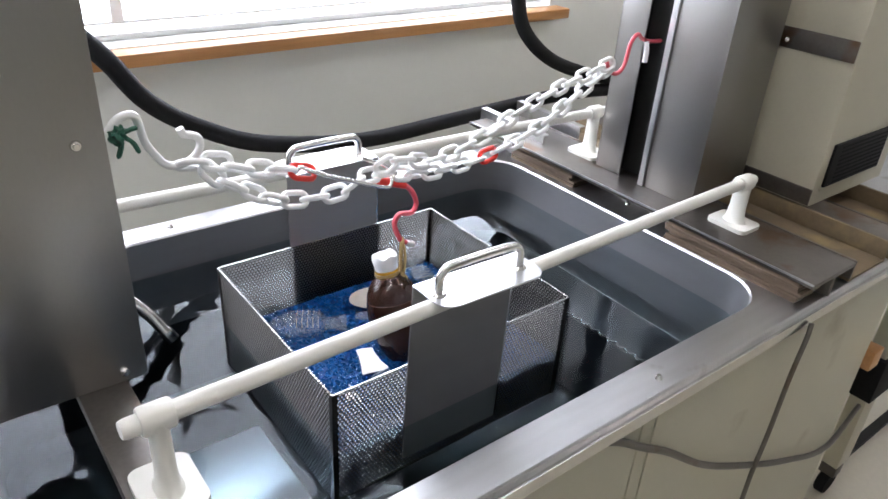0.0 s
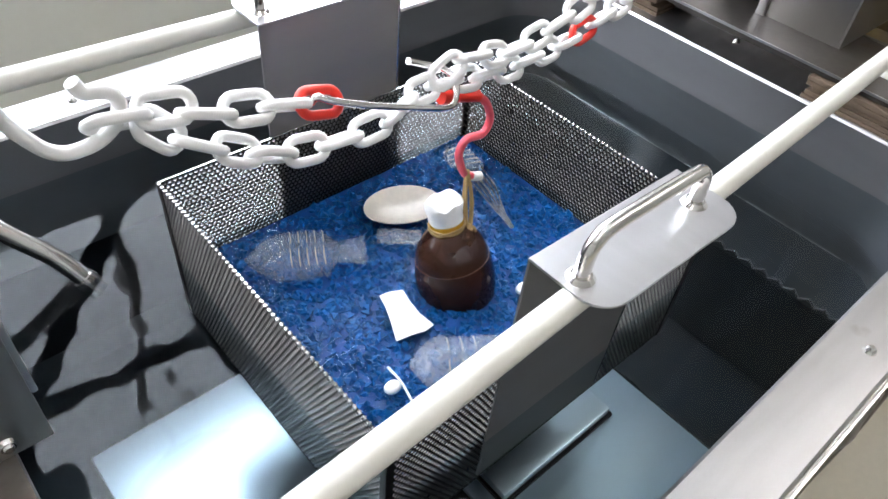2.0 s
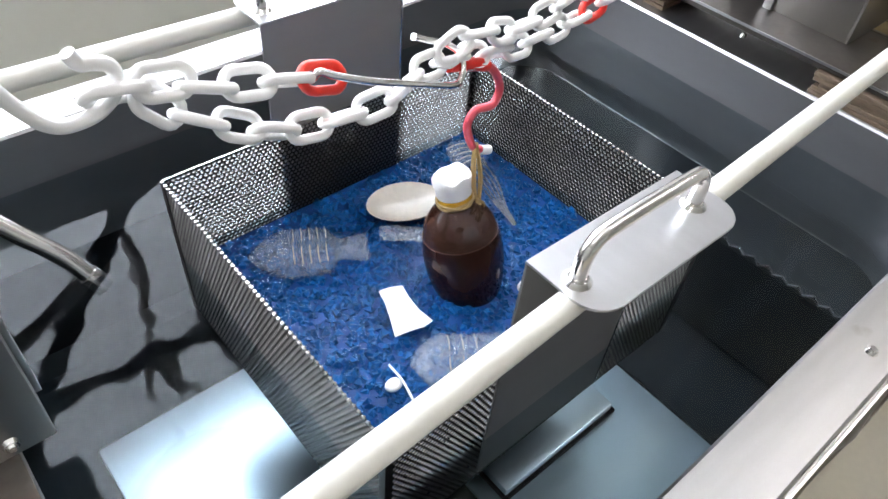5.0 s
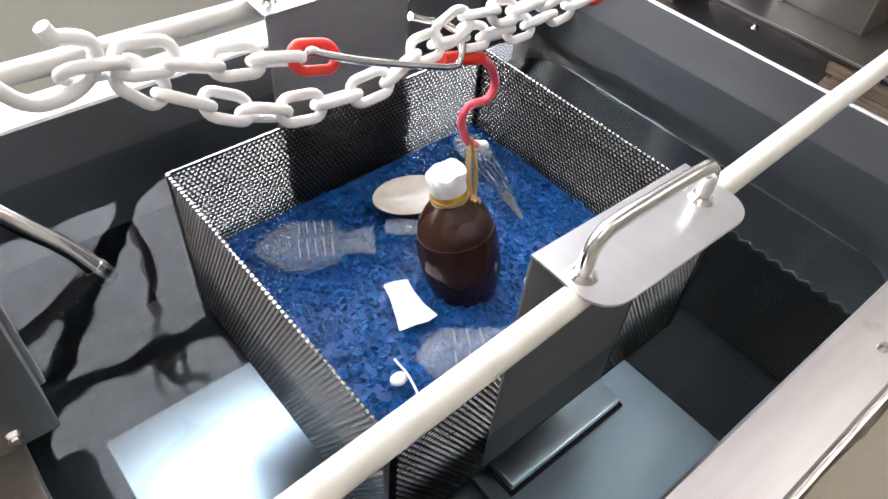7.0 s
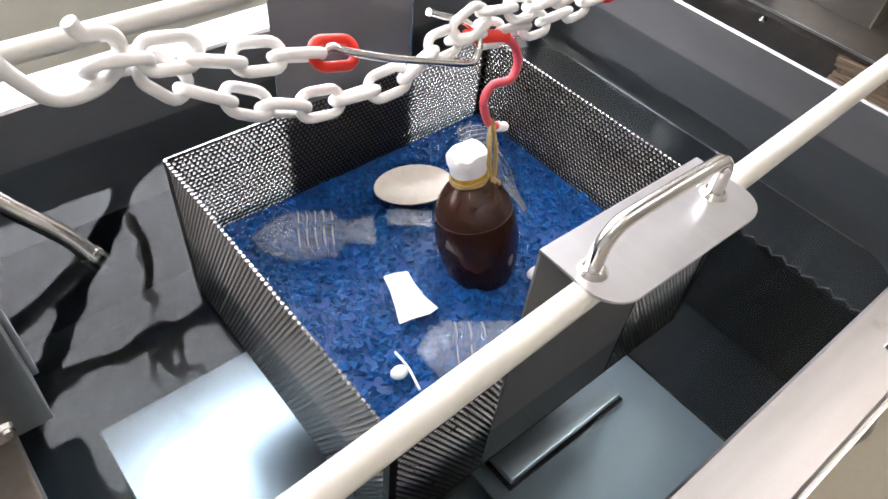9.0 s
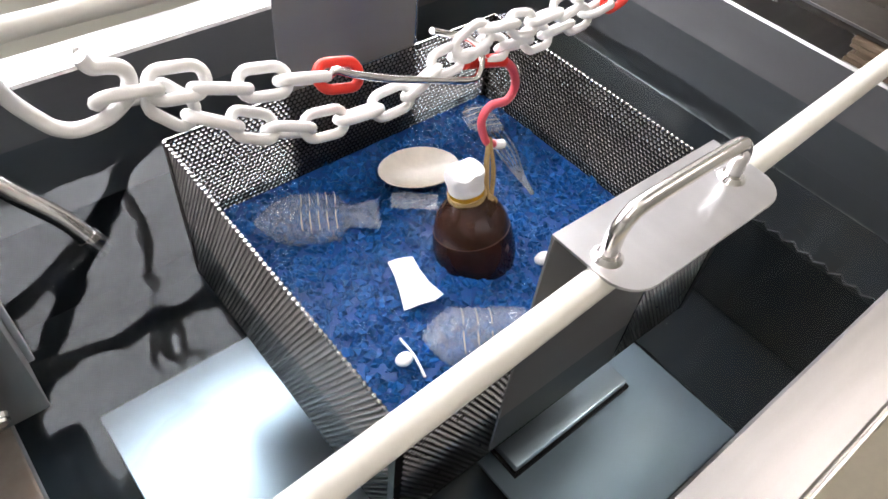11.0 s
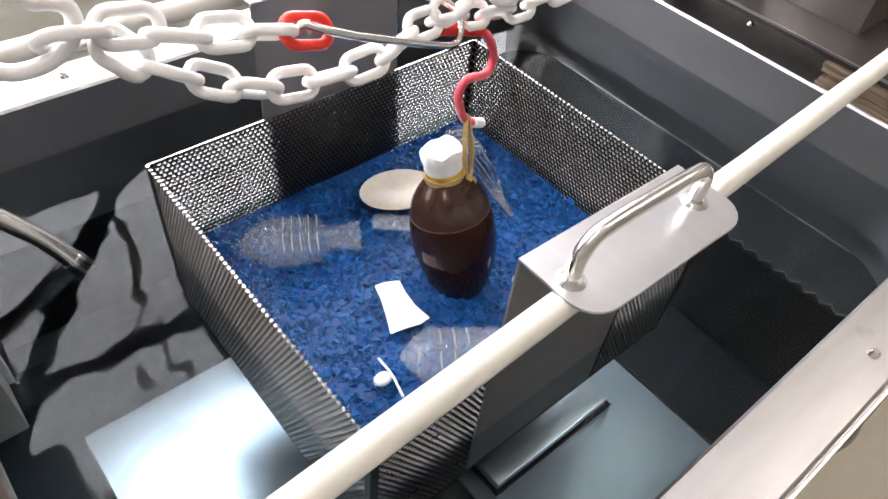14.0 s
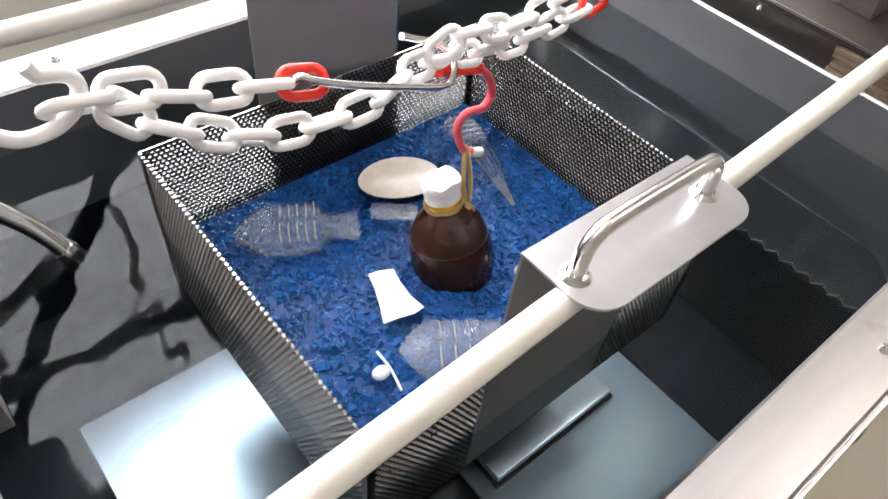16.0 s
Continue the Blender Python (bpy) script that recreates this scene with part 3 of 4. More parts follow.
def rod_with_mounts(a, b, supports):
    a, b = Vector(a), Vector(b)
    d = (b - a).normalized()
    rod = thing("support_rod", (a + b) / 2, "ivory plastic rod across the tank", "rod", "support rods")
    c = (a + b) / 2
    pts = [a - c, a - c + d * 0.004, b - c - d * 0.004, b - c]
    v, f = tube_data(pts, [0.0078, 0.0092, 0.0092, 0.0078], 20)
    mesh_ob("bar", v, f, WHITE_PVC, rod)
    for p, support in zip((a + d * 0.03, b - d * 0.03), supports):
        base = Vector((p.x, p.y, support))
        top = p.z - support
        m = thing("rod_mount", base, "ivory plastic pedestal mount gripping the rod end", "rod mount", "rod mounts")
        bm = bmesh.new()
        loop = rounded_loop(-0.028, 0.028, -0.036, 0.036, 0.011, 0, 5)
        fc = bm.faces.new([bm.verts.new(q) for q in loop])
        got = bmesh.ops.extrude_face_region(bm, geom=[fc])
        bmesh.ops.translate(bm, verts=[q for q in got["geom"] if isinstance(q, bmesh.types.BMVert)], vec=(0, 0, 0.007))
        bmesh.ops.recalc_face_normals(bm, faces=bm.faces)
        part("foot", bm, WHITE_PVC, m)
        prof = [(0.022, 0.007), (0.0175, 0.012), (0.0155, 0.03), (0.0145, top - 0.018), (0.015, top)]
        v, f = [], []
        for w, z in prof:
            for k in range(20):
                q = 2 * math.pi * k / 20
                v.append(Vector((math.cos(q) * 0.0095 * w / 0.0155, math.sin(q) * w * 0.95, z)))
        for i in range(len(prof) - 1):
            f += [(i * 20 + k, i * 20 + (k + 1) % 20, (i + 1) * 20 + (k + 1) % 20, (i + 1) * 20 + k) for k in range(20)]
        f.append(tuple(80 + k for k in range(20)))
        mesh_ob("post", v, f, WHITE_PVC, m)
        v, f = tube_data([Vector((-0.0145, 0, top)), Vector((-0.0125, 0, top)), Vector((0.0125, 0, top)), Vector((0.0145, 0, top))], [0.0122, 0.0138, 0.0138, 0.0122], 20)
        mesh_ob("collar", v, f, WHITE_PVC, m)


# ---- posts, rails and cabinet ----
def slotted_post(x0, x1, y0, y1, z0, z1, face, label, near_lip=0.048, far_lip=0.048):
    """A tall folded steel post with an open slot on one side; face is the sign of x on which the slot opens."""
    o = Vector(((x0 + x1) / 2, (y0 + y1) / 2, z0))
    p = thing("slotted_post", o, label, "post", "slotted posts")
    hx, hy, h, th = (x1 - x0) / 2, (y1 - y0) / 2, z1 - z0, 0.003
    part("side_sheet", box(-hx, hx, -hy, -hy + th, 0, h, 0.001), STEEL_PILLAR, p)
    part("side_sheet", box(-hx, hx, hy - th, hy, 0, h, 0.001), STEEL_PILLAR, p)
    bx = sorted((-face * hx, -face * (hx - th)))
    part("back_sheet", box(*bx, -hy + th, hy - th, 0, h), STEEL_PILLAR, p)
    fx = sorted((face * hx, face * (hx - th)))
    part("lip", box(*fx, -hy + th, -hy + near_lip, 0.0, h, 0.001), STEEL_PILLAR, p)
    part("lip", box(*fx, hy - far_lip, hy - th, 0.0, h, 0.001), STEEL_PILLAR, p)
    # black sheet behind the slot imitates the shade inside the post
    part("slot_shade", box(*sorted((face * (hx - 0.03), face * (hx - 0.034))), -hy + th, hy - th, 0, h), BLACK, p, "black sheet standing in for shade inside the slot")
    part("guide_rail", box(*sorted((face * (hx - 0.012), face * (hx - 0.026))), (near_lip - far_lip) / 2 - 0.012, (near_lip - far_lip) / 2 + 0.012, h * 0.58, h * 0.6), WHITE_PVC, p)
    part("slot_edge", box(*sorted((face * hx, face * (hx + 0.004))), -hy + near_lip - 0.012, -hy + near_lip, 0.0, h, 0.001), STEEL_RIM, p, "bright folded edge of the slot")
    return p


def build_frame():
    # beam along the left end, under the post and the rod mounts
    beam = thing("cross_beam", (-0.384, 0.22, 0.0), "narrow steel cross beam spanning the tank", "beam")
    part("bar", box(-0.026, 0.024, -0.37, 0.377, 0.032, 0.05, 0.002), STEEL_DARK, beam)
    part("leg", box(-0.026, 0.024, -0.37, -0.32, 0.0, 0.032), STEEL_DARK, beam)
    part("leg", box(-0.026, 0.024, 0.33, 0.377, 0.0, 0.032), STEEL_DARK, beam)
    lp = slotted_post(-0.49, -0.338, 0.157, 0.30, 0.05, 1.2, 1, "tall brushed steel post on the cross beam")
    for x, z in ((0.05, 0.27), (0.053, 0.012)):
        b2 = screw(Vector((x, -0.0715, z)), "screw", lp)
        b2.rotation_euler[0] = radians(90)
    slotted_post(0.58, 0.73, 0.112, 0.335, 0.0412, 1.2, -1, "tall brushed steel post with a black open slot", 0.116, 0.06)
    rail = thing("flat_rail", (0.6, 0.25, 0.0), "dark worn flat steel rail beside the tank", "rail")
    part("plate", box(-0.083, 0.045, -0.402, 0.40, 0.033, 0.041, 0.001), STEEL_DARK, rail)
    part("edge_bead", box(-0.0845, -0.0828, -0.402, 0.40, 0.0385, 0.0415), STEEL_RIM, rail)
    part("web", box(-0.02, -0.014, -0.402, 0.40, 0.0, 0.033), STEEL_DARK, rail)
    for x, w in ((0.71, 0.062), (0.905, 0.07)):
        rail = thing("channel_rail", (x, 0.22, 0.0), "brown stained steel channel rail", "rail", "channel rails")
        part("trough", box(-w, w, -0.37, 0.375, 0.003, 0.008), RUST, rail)
        part("flange", box(-w, -w + 0.006, -0.37, 0.375, 0.008, 0.0405, 0.001), STEEL_DARK, rail)
        part("flange", box(w - 0.006, w, -0.37, 0.375, 0.008, 0.0405, 0.001), RUST, rail)
    rail = thing("flat_rail", (0.803, 0.22, 0.0), "narrow worn steel ledge between two channels", "rail")
    part("plate", box(-0.03, 0.03, -0.37, 0.375, 0.034, 0.0405, 0.001), STEEL_DARK, rail)
    part("web", box(-0.01, 0.008, -0.37, 0.375, 0.0, 0.034), RUST, rail)
    # rail end flanges as separate bars, window light put into their pale steel
    for x in (0.572, 0.682):
        bar = thing("lit_rail_end", (x, 0.56, 0.0), "rail end flange, pale steel standing in for window light", "angle bar", "angle bars")
        part("top", box(-0.008, 0.008, -0.09, 0.11, 0.056, 0.059), STEEL_RIM, bar)
        part("web", box(-0.008, -0.005, -0.09, 0.11, 0.0, 0.056), STEEL_RIM, bar)
    for x0, x1, y0, y1, lab in ((0.514, 0.572, -0.135, 0.108, "stack of old plywood strips with frayed edges"), (0.527, 0.572, 0.345, 0.53, "short stack of old plywood strips")):
        ply = thing("plywood_stack", ((x0 + x1) / 2, (y0 + y1) / 2, 0.0), lab, "plywood", "plywood stacks")
        rnd = random.Random(int(y0 * 1000))
        hx, hy = (x1 - x0) / 2, (y1 - y0) / 2
        for k in range(5):
            a, b = rnd.uniform(-0.003, 0.003), rnd.uniform(-0.006, 0.006)
            part("sheet", box(-hx + a, hx + a * 0.5, -hy + b, hy + b * 1.5, k * 0.0062, k * 0.0062 + 0.0056, 0.0008), PLYWOOD, ply)
    cab = thing("control_cabinet", (0.9, 0.17, 0.0415), "cream-painted steel control cabinet on rails", "cabinet")
    part("body", box(-0.13, 0.15, -0.172, 0.24, 0.0, 0.95, 0.004), CREAM, cab)
    part("base_band", box(-0.1335, -0.1302, -0.172, 0.24, 0.004, 0.034, 0.001), STEEL_DARK, cab)
    part("strap", box(-0.1335, -0.1302, -0.17, 0.2, 0.2585, 0.2935, 0.001), STEEL_DARK, cab, "grey metal strap")
    for y in (-0.051, 0.031):
        bm = bmesh.new()
        bmesh.ops.create_uvsphere(bm, u_segments=10, v_segments=6, radius=0.005, matrix=Matrix.Translation((-0.134, y, 0.272)))
        part("bolt", bm, STEEL_BRIGHT, cab)
    vent = part("vent", box(-0.105, 0.1, -0.1775, -0.1722, 0.035, 0.115, 0.001), BLACK, cab, "black louvred vent")
    for k in range(9):
        part("slat", box(-0.08, 0.095, -0.1785, -0.1776, 0.04 + k * 0.0082, 0.043 + k * 0.0082), BLACK_RUBBER, vent)
    part("vent_frame", box(-0.11, 0.105, -0.1755, -0.1722, 0.028, 0.0345), CREAM, cab)
    # cables and hose
    tube("black_hose", [(-0.42, 0.70, 0.62), (-0.34, 0.71, 0.44), (-0.25, 0.72, 0.305), (-0.196, 0.72, 0.238), (-0.144, 0.72, 0.164), (-0.063, 0.72, 0.105), (0.064, 0.72, 0.05),
                        (0.282, 0.72, 0.017), (0.525, 0.72, 0.022), (0.75, 0.72, 0.03), (0.916, 0.72, 0.03), (1.1, 0.70, 0.02), (1.2, 0.66, 0.0)], 0.0165, BLACK_RUBBER, None, "", 16, 6)
    tube("black_hose", [(0.66, 0.72, 0.55), (0.672, 0.72, 0.4), (0.691, 0.72, 0.276), (0.729, 0.72, 0.197), (0.837, 0.72, 0.119), (1.017, 0.71, 0.06), (1.17, 0.69, 0.03), (1.3, 0.66, 0.0)], 0.0165, BLACK_RUBBER, None, "", 16, 6)
    for ob in list(bpy.data.objects):
        if ob.name.startswith("black_hose"):
            tagged(ob, "thick black rubber hose sagging along the wall", "hose", "black hoses")
    pts = [(-0.40, 0.45, 0.06), (-0.35, 0.44, 0.035), (-0.315, 0.43, 0.012), (-0.29, 0.415, -0.018), (-0.27, 0.403, -0.044), (-0.256, 0.391, -0.07)]
    hose = thing("braided_hose", pts[-1], "braided stainless hose dipping into the water", "hose")
    path = smooth_path(pts, 14)
    v, f = tube_data([p - Vector(pts[-1]) for p in path], [0.0086 + 0.0006 * (k % 2) for k in range(len(path))], 14)
    mesh_ob("braid", v, f, STEEL_BRIGHT, hose, "ribbed braided steel sleeve")
    e = Vector(pts[-1]) - Vector(pts[-2])
    v, f = tube_data([-e * 0.12, e * 0.5], 0.0106, 14)
    mesh_ob("ferrule", v, f, STEEL_BRIGHT, hose)
    c1 = tube("loose_cable", [(0.075, -0.148, -0.03), (0.109, -0.152, -0.045), (0.16, -0.155, -0.08), (0.217, -0.16, -0.116), (0.33, -0.16, -0.205), (0.465, -0.16, -0.285), (0.65, -0.16, -0.38), (0.854, -0.157, -0.462), (1.1, -0.12, -0.5)], 0.0055, STEEL_DARK, None, "", 10, 6)
    tagged(c1, "thin grey cable looped along the cream panel", "cable", "loose cables")
    c2 = tube("loose_cable", [(0.53, -0.162, -0.025), (0.524, -0.165, -0.05), (0.515, -0.165, -0.12), (0.511, -0.165, -0.24), (0.50, -0.166, -0.32), (0.495, -0.168, -0.391), (0.49, -0.168, -0.6), (0.49, -0.2, -0.845)], 0.004, STEEL_DARK, None, "", 8, 6)
    tagged(c2, "thin grey cable hanging down the cream panel", "cable", "loose cables")
    board = thing("timber_board", (0.945, -0.04, -0.265), "brown timber board fixed below the rim", "board")
    part("board", box(-0.04, 0.0, -0.12, 0.3, -0.022, 0.022, 0.002), WOOD, board)
    st = thing("equipment_stand", (1.2, -0.095, FLOOR_Z), "grey steel stand on black casters beside the tank", "stand")
    part("leg", box(-0.032, 0.032, -0.02, 0.02, 0.1, 0.826, 0.003), CREAM, st, "pale painted steel leg")
    part("clamp", box(-0.045, 0.06, -0.03, 0.03, 0.33, 0.45, 0.004), BLACK_RUBBER, st, "black clamp")
    part("foot_bar", box(0.0, 0.45, -0.012, 0.012, 0.085, 0.1, 0.002), BLACK, st)
    bm = bmesh.new()
    bmesh.ops.create_cone(bm, cap_ends=True, segments=20, radius1=0.036, radius2=0.036, depth=0.025, matrix=pose(-0.01, 0, 0.036, 90, 0, 0))
    bmesh.ops.bevel(bm, geom=bm.edges[:], offset=0.003, segments=1, affect="EDGES")
    part("caster_wheel", bm, BLACK_RUBBER, st)
    part("caster_fork", box(-0.028, 0.008, -0.02, 0.02, 0.066, 0.1, 0.002), STEEL_DARK, st)


# ---- the hanging chain and bottle ----
LINK_L, LINK_W, LINK_R = 0.0398, 0.0238, 0.0036


def link_mesh(name, material):
    hw, hl = LINK_W / 2 - LINK_R, LINK_L / 2 - LINK_R
    s = hl - hw
    path = []
    for k in range(9):
        a = radians(-90 + 180 * k / 8)
        path.append(Vector((s + hw * math.cos(a), hw * math.sin(a), 0)))
    for k in range(9):
        a = radians(90 + 180 * k / 8)
        path.append(Vector((-s + hw * math.cos(a), hw * math.sin(a), 0)))
    v, f = tube_data(path, LINK_R, 9, True)
    me = bpy.data.meshes.new(name)
    me.from_pydata([tuple(p) for p in v], [], f)
    me.materials.append(material)
    me.polygons.foreach_set("use_smooth", [True] * len(me.polygons))
    return me


def strand(points, parent, o, white, red, red_at=(), roll0=20, seed=0):
    """Links laid along a curve, each turned a quarter against the last."""
    path = smooth_path(points, 20)
    step = LINK_L - 2.35 * LINK_R * 1.0 - LINK_R * 0.9
    rnd = random.Random(seed)
    need, i, prev, walked, centres = 0.0, 0, path[0], 0.0, []
    total = sum((path[k + 1] - path[k]).length for k in range(len(path) - 1))
    count = max(1, round(total / step))
    step = total / count
    targets = [(k + 0.5) * step for k in range(count)]
    run, k = 0.0, 0
    for a, b in zip(path, path[1:]):
        seg = (b - a).length
        while k < count and targets[k] <= run + seg:
            centres.append((a + (b - a) * ((targets[k] - run) / seg), (b - a).normalized()))
            k += 1
        run += seg
    for k, (c, d) in enumerate(centres):
        up = Vector((0, 0, 1))
        side = up.cross(d).normalized()
        m = Matrix((d, side, d.cross(side))).transposed().to_4x4()
        roll = roll0 + (90 if k % 2 else 0) + rnd.uniform(-14, 14)
        ob = new("link", red if k in red_at else white)
        ob.parent = parent
        ob.matrix_basis = Matrix.Translation(c - o) @ m @ pose(0, 0, 0, roll, 0, 0)
        if k in red_at:
            tagged(ob, "red plastic link")
    return len(centres)


def build_chain():
    o = Vector((0.01, 0.21, 0.16))
    chain = thing("plastic_chain", o, "doubled white plastic chain with red links, strung between posts", "chain")
    white, red = link_mesh("link", WHITE_CHAIN), link_mesh("red_link", RED_PLASTIC)
    strand([(-0.250, 0.199, 0.236), (-0.236, 0.2, 0.231), (-0.209, 0.2, 0.229), (-0.186, 0.2, 0.216), (-0.159, 0.2, 0.210), (-0.133, 0.2, 0.202), (-0.108, 0.2, 0.195), (-0.096, 0.2, 0.191)], chain, o, white, red, (5,), 145, 1)
    strand([(-0.224, 0.202, 0.226), (-0.212, 0.202, 0.211), (-0.195, 0.2, 0.197), (-0.173, 0.2, 0.184), (-0.146, 0.2, 0.168), (-0.123, 0.2, 0.162), (-0.096, 0.2, 0.158), (-0.069, 0.2, 0.157), (-0.045, 0.2, 0.160), (-0.018, 0.204, 0.168), (0.023, 0.211, 0.160),
            (0.087, 0.215, 0.146), (0.147, 0.22, 0.143), (0.215, 0.225, 0.147), (0.313, 0.232, 0.168), (0.40, 0.238, 0.208), (0.475, 0.244, 0.243)], chain, o, white, red, (16,), 55, 2)
    strand([(0.0, 0.206, 0.170), (0.033, 0.208, 0.178), (0.083, 0.212, 0.166), (0.127, 0.216, 0.166), (0.176, 0.218, 0.176), (0.268, 0.226, 0.205), (0.36, 0.233, 0.228), (0.475, 0.241, 0.248)], chain, o, white, red, (), 60, 3)
    h1 = thing("s_hook", (-0.26, 0.19, 0.235), "white plastic-coated hook tied to the post with green cord", "hook", "hooks")
    a = h1.location.copy()
    tube("wire", [(-0.345, 0.184, 0.262), (-0.328, 0.184, 0.272), (-0.318, 0.185, 0.283), (-0.308, 0.185, 0.288), (-0.298, 0.186, 0.284), (-0.29, 0.198, 0.254), (-0.28, 0.199, 0.235), (-0.273, 0.2, 0.226), (-0.264, 0.2, 0.222), (-0.25, 0.2, 0.223), (-0.239, 0.2, 0.230),
                  (-0.234, 0.2, 0.240), (-0.236, 0.2, 0.248), (-0.243, 0.2, 0.252), (-0.250, 0.2, 0.254), (-0.2535, 0.2, 0.261)], 0.0042, WHITE_CHAIN, h1, "", 12, 6, a)
    rnd = random.Random(8)
    bm = bmesh.new()
    bmesh.ops.create_icosphere(bm, subdivisions=3, radius=0.011)
    for v in bm.verts:
        v.co *= 0.75 + 0.6 * noise.noise(v.co * 180)
    part("cord_knot", bm, GREEN_CORD, h1, "knotted dark green cord", at=Vector((-0.318, 0.18, 0.272)) - a)
    for q in ((-0.302, 0.175, 0.252), (-0.300, 0.178, 0.277), (-0.322, 0.176, 0.250)):
        m = ((q[0] - 0.318) / 2 + 0.003, 0.177, (q[2] + 0.272) / 2 + 0.002)
        tube("cord_end", [(-0.318, 0.18, 0.272), m, q], [0.0026] * 12 + [0.0012], GREEN_CORD, h1, "", 6, 6, a)
    h2 = thing("s_hook", (-0.04, 0.206, 0.16), "bare steel wire hook joining two chain strands", "hook", "hooks")
    tube("wire", [(-0.118, 0.199, 0.197), (-0.113, 0.196, 0.203), (-0.103, 0.193, 0.198), (-0.075, 0.191, 0.185), (-0.042, 0.191, 0.171), (-0.01, 0.193, 0.157), (0.002, 0.194, 0.152), (0.012, 0.196, 0.150), (0.018, 0.199, 0.157),
                  (0.022, 0.207, 0.165), (0.013, 0.214, 0.174), (-0.005, 0.216, 0.182), (-0.02, 0.215, 0.190)], 0.0027, STEEL_BRIGHT, h2, "", 10, 6, h2.location.copy())
    h3 = thing("s_hook", (0.05, 0.212, 0.1), "pink plastic-coated hook carrying the bottle", "hook", "hooks")
    b = h3.location.copy()
    tube("sleeve", [(0.010, 0.207, 0.160), (0.03, 0.209, 0.153), (0.056, 0.211, 0.143)], 0.0056, RED_PLASTIC, h3, "bright red sleeve", 12, 6, b)
    tube("wire", [(0.05, 0.211, 0.146), (0.060, 0.212, 0.140), (0.071, 0.212, 0.128), (0.079, 0.213, 0.109), (0.071, 0.212, 0.097), (0.050, 0.211, 0.100), (0.042, 0.211, 0.088), (0.047, 0.211, 0.070), (0.055, 0.212, 0.057), (0.064, 0.212, 0.051)], 0.0037, PINK_COAT, h3, "", 12, 6, b)
    tube("tip", [(0.063, 0.212, 0.0515), (0.069, 0.212, 0.048), (0.077, 0.213, 0.0445)], [0.0045] * 6 + [0.0046] * 6 + [0.003], WHITE_CHAIN, h3, "white rubber tip", 12, 6, b)
    h4 = thing("s_hook", (0.515, 0.246, 0.24), "pink plastic-coated hook caught in the post slot", "hook", "hooks")
    d = h4.location.copy()
    z = -0.026
    tube("wire", [(0.462, 0.243, 0.275 + z), (0.475, 0.244, 0.258 + z), (0.498, 0.246, 0.252 + z), (0.515, 0.248, 0.266 + z), (0.521, 0.248, 0.298 + z), (0.537, 0.25, 0.311 + z), (0.563, 0.258, 0.300 + z), (0.59, 0.262, 0.292 + z), (0.62, 0.262, 0.29 + z)], 0.0035, PINK_COAT, h4, "", 10, 6, d)
    tube("tip", [(0.565, 0.25, 0.296 + z), (0.567, 0.248, 0.28 + z), (0.566, 0.247, 0.262 + z)], 0.0046, WHITE_CHAIN, h4, "white rubber tip", 10, 6, d)
    # bottle, turned about its leaning axis
    top, low = Vector((0.019, 0.206, 0.062)), Vector((0.032, 0.171, -0.090))
    axis = (top - low).normalized()
    bot = thing("bottle", low, "brown glass bottle of dark liquid, white cap, hung by twine", "bottle")
    turn = Vector((0, 0, 1)).rotation_difference(axis).to_matrix()

    def turned(name, prof, material, label="", wobble=0.0, sides=32):
        v, f = lathe(prof, sides)
        if wobble:
            v = [p + p.normalized() * wobble * noise.noise(p * 85) for p in v]
        return mesh_ob(name, [turn @ p for p in v], f, material, bot, label)
    turned("body", [(0.006, -0.046), (0.013, -0.036), (0.019, -0.024), (0.0245, -0.012), (0.0295, 0.0), (0.0335, 0.012), (0.0364, 0.024), (0.0385, 0.038), (0.0394, 0.05), (0.039, 0.062), (0.0376, 0.073), (0.0361, 0.0795), (0.033, 0.0797)], AMBER_DARK, "dark brown glass body full of liquid")
    turned("liquid_surface", [(0.033, 0.0798), (0.02, 0.0799), (0.004, 0.08)], LIQUID_TOP, "flat top of the brown liquid")
    turned("shoulder", [(0.0360, 0.0797), (0.0345, 0.0865), (0.0318, 0.0935), (0.0278, 0.1), (0.0232, 0.106), (0.0192, 0.110), (0.0165, 0.1135)], AMBER_CLEAR, "empty glossy brown shoulder")
    turned("liquid_line", [(0.0359, 0.0789), (0.0363, 0.0793), (0.0361, 0.0798), (0.035, 0.08)], TAN_LINE)
    turned("neck", [(0.0164, 0.1112), (0.0158, 0.115), (0.0164, 0.117), (0.0164, 0.122), (0.0155, 0.124)], AMBER_NECK, "yellow translucent neck")
    turned("cap", [(0.0145, 0.1205), (0.016, 0.122), (0.0166, 0.125), (0.0163, 0.128), (0.0168, 0.131), (0.0178, 0.1345), (0.018, 0.138), (0.0172, 0.1415), (0.0148, 0.144), (0.009, 0.1445), (0.003, 0.1435)], CAP_WHITE, "lumpy white cap", 0.0055, 48)
    neck = low + axis * 0.116
    rnd = random.Random(3)
    ring = []
    e1 = axis.orthogonal().normalized()
    e2 = axis.cross(e1)
    for turn_no in range(2):
        for k in range(14):
            w = 2 * math.pi * k / 14
            ring.append(neck + axis * (0.0025 * turn_no - 0.001 + rnd.uniform(-0.0008, 0.0008)) + (e1 * math.cos(w) + e2 * math.sin(w)) * 0.0170)
    tube("twine", ring, 0.0011, TWINE, bot, "brown natural twine", 6, 3, low)
    hookp = Vector((0.056, 0.212, 0.058))
    knot = neck + Vector((0.016, -0.012, -0.004))
    for k in range(7):
        j = Vector((rnd.uniform(-0.0026, 0.0026), rnd.uniform(-0.0026, 0.0026), 0))
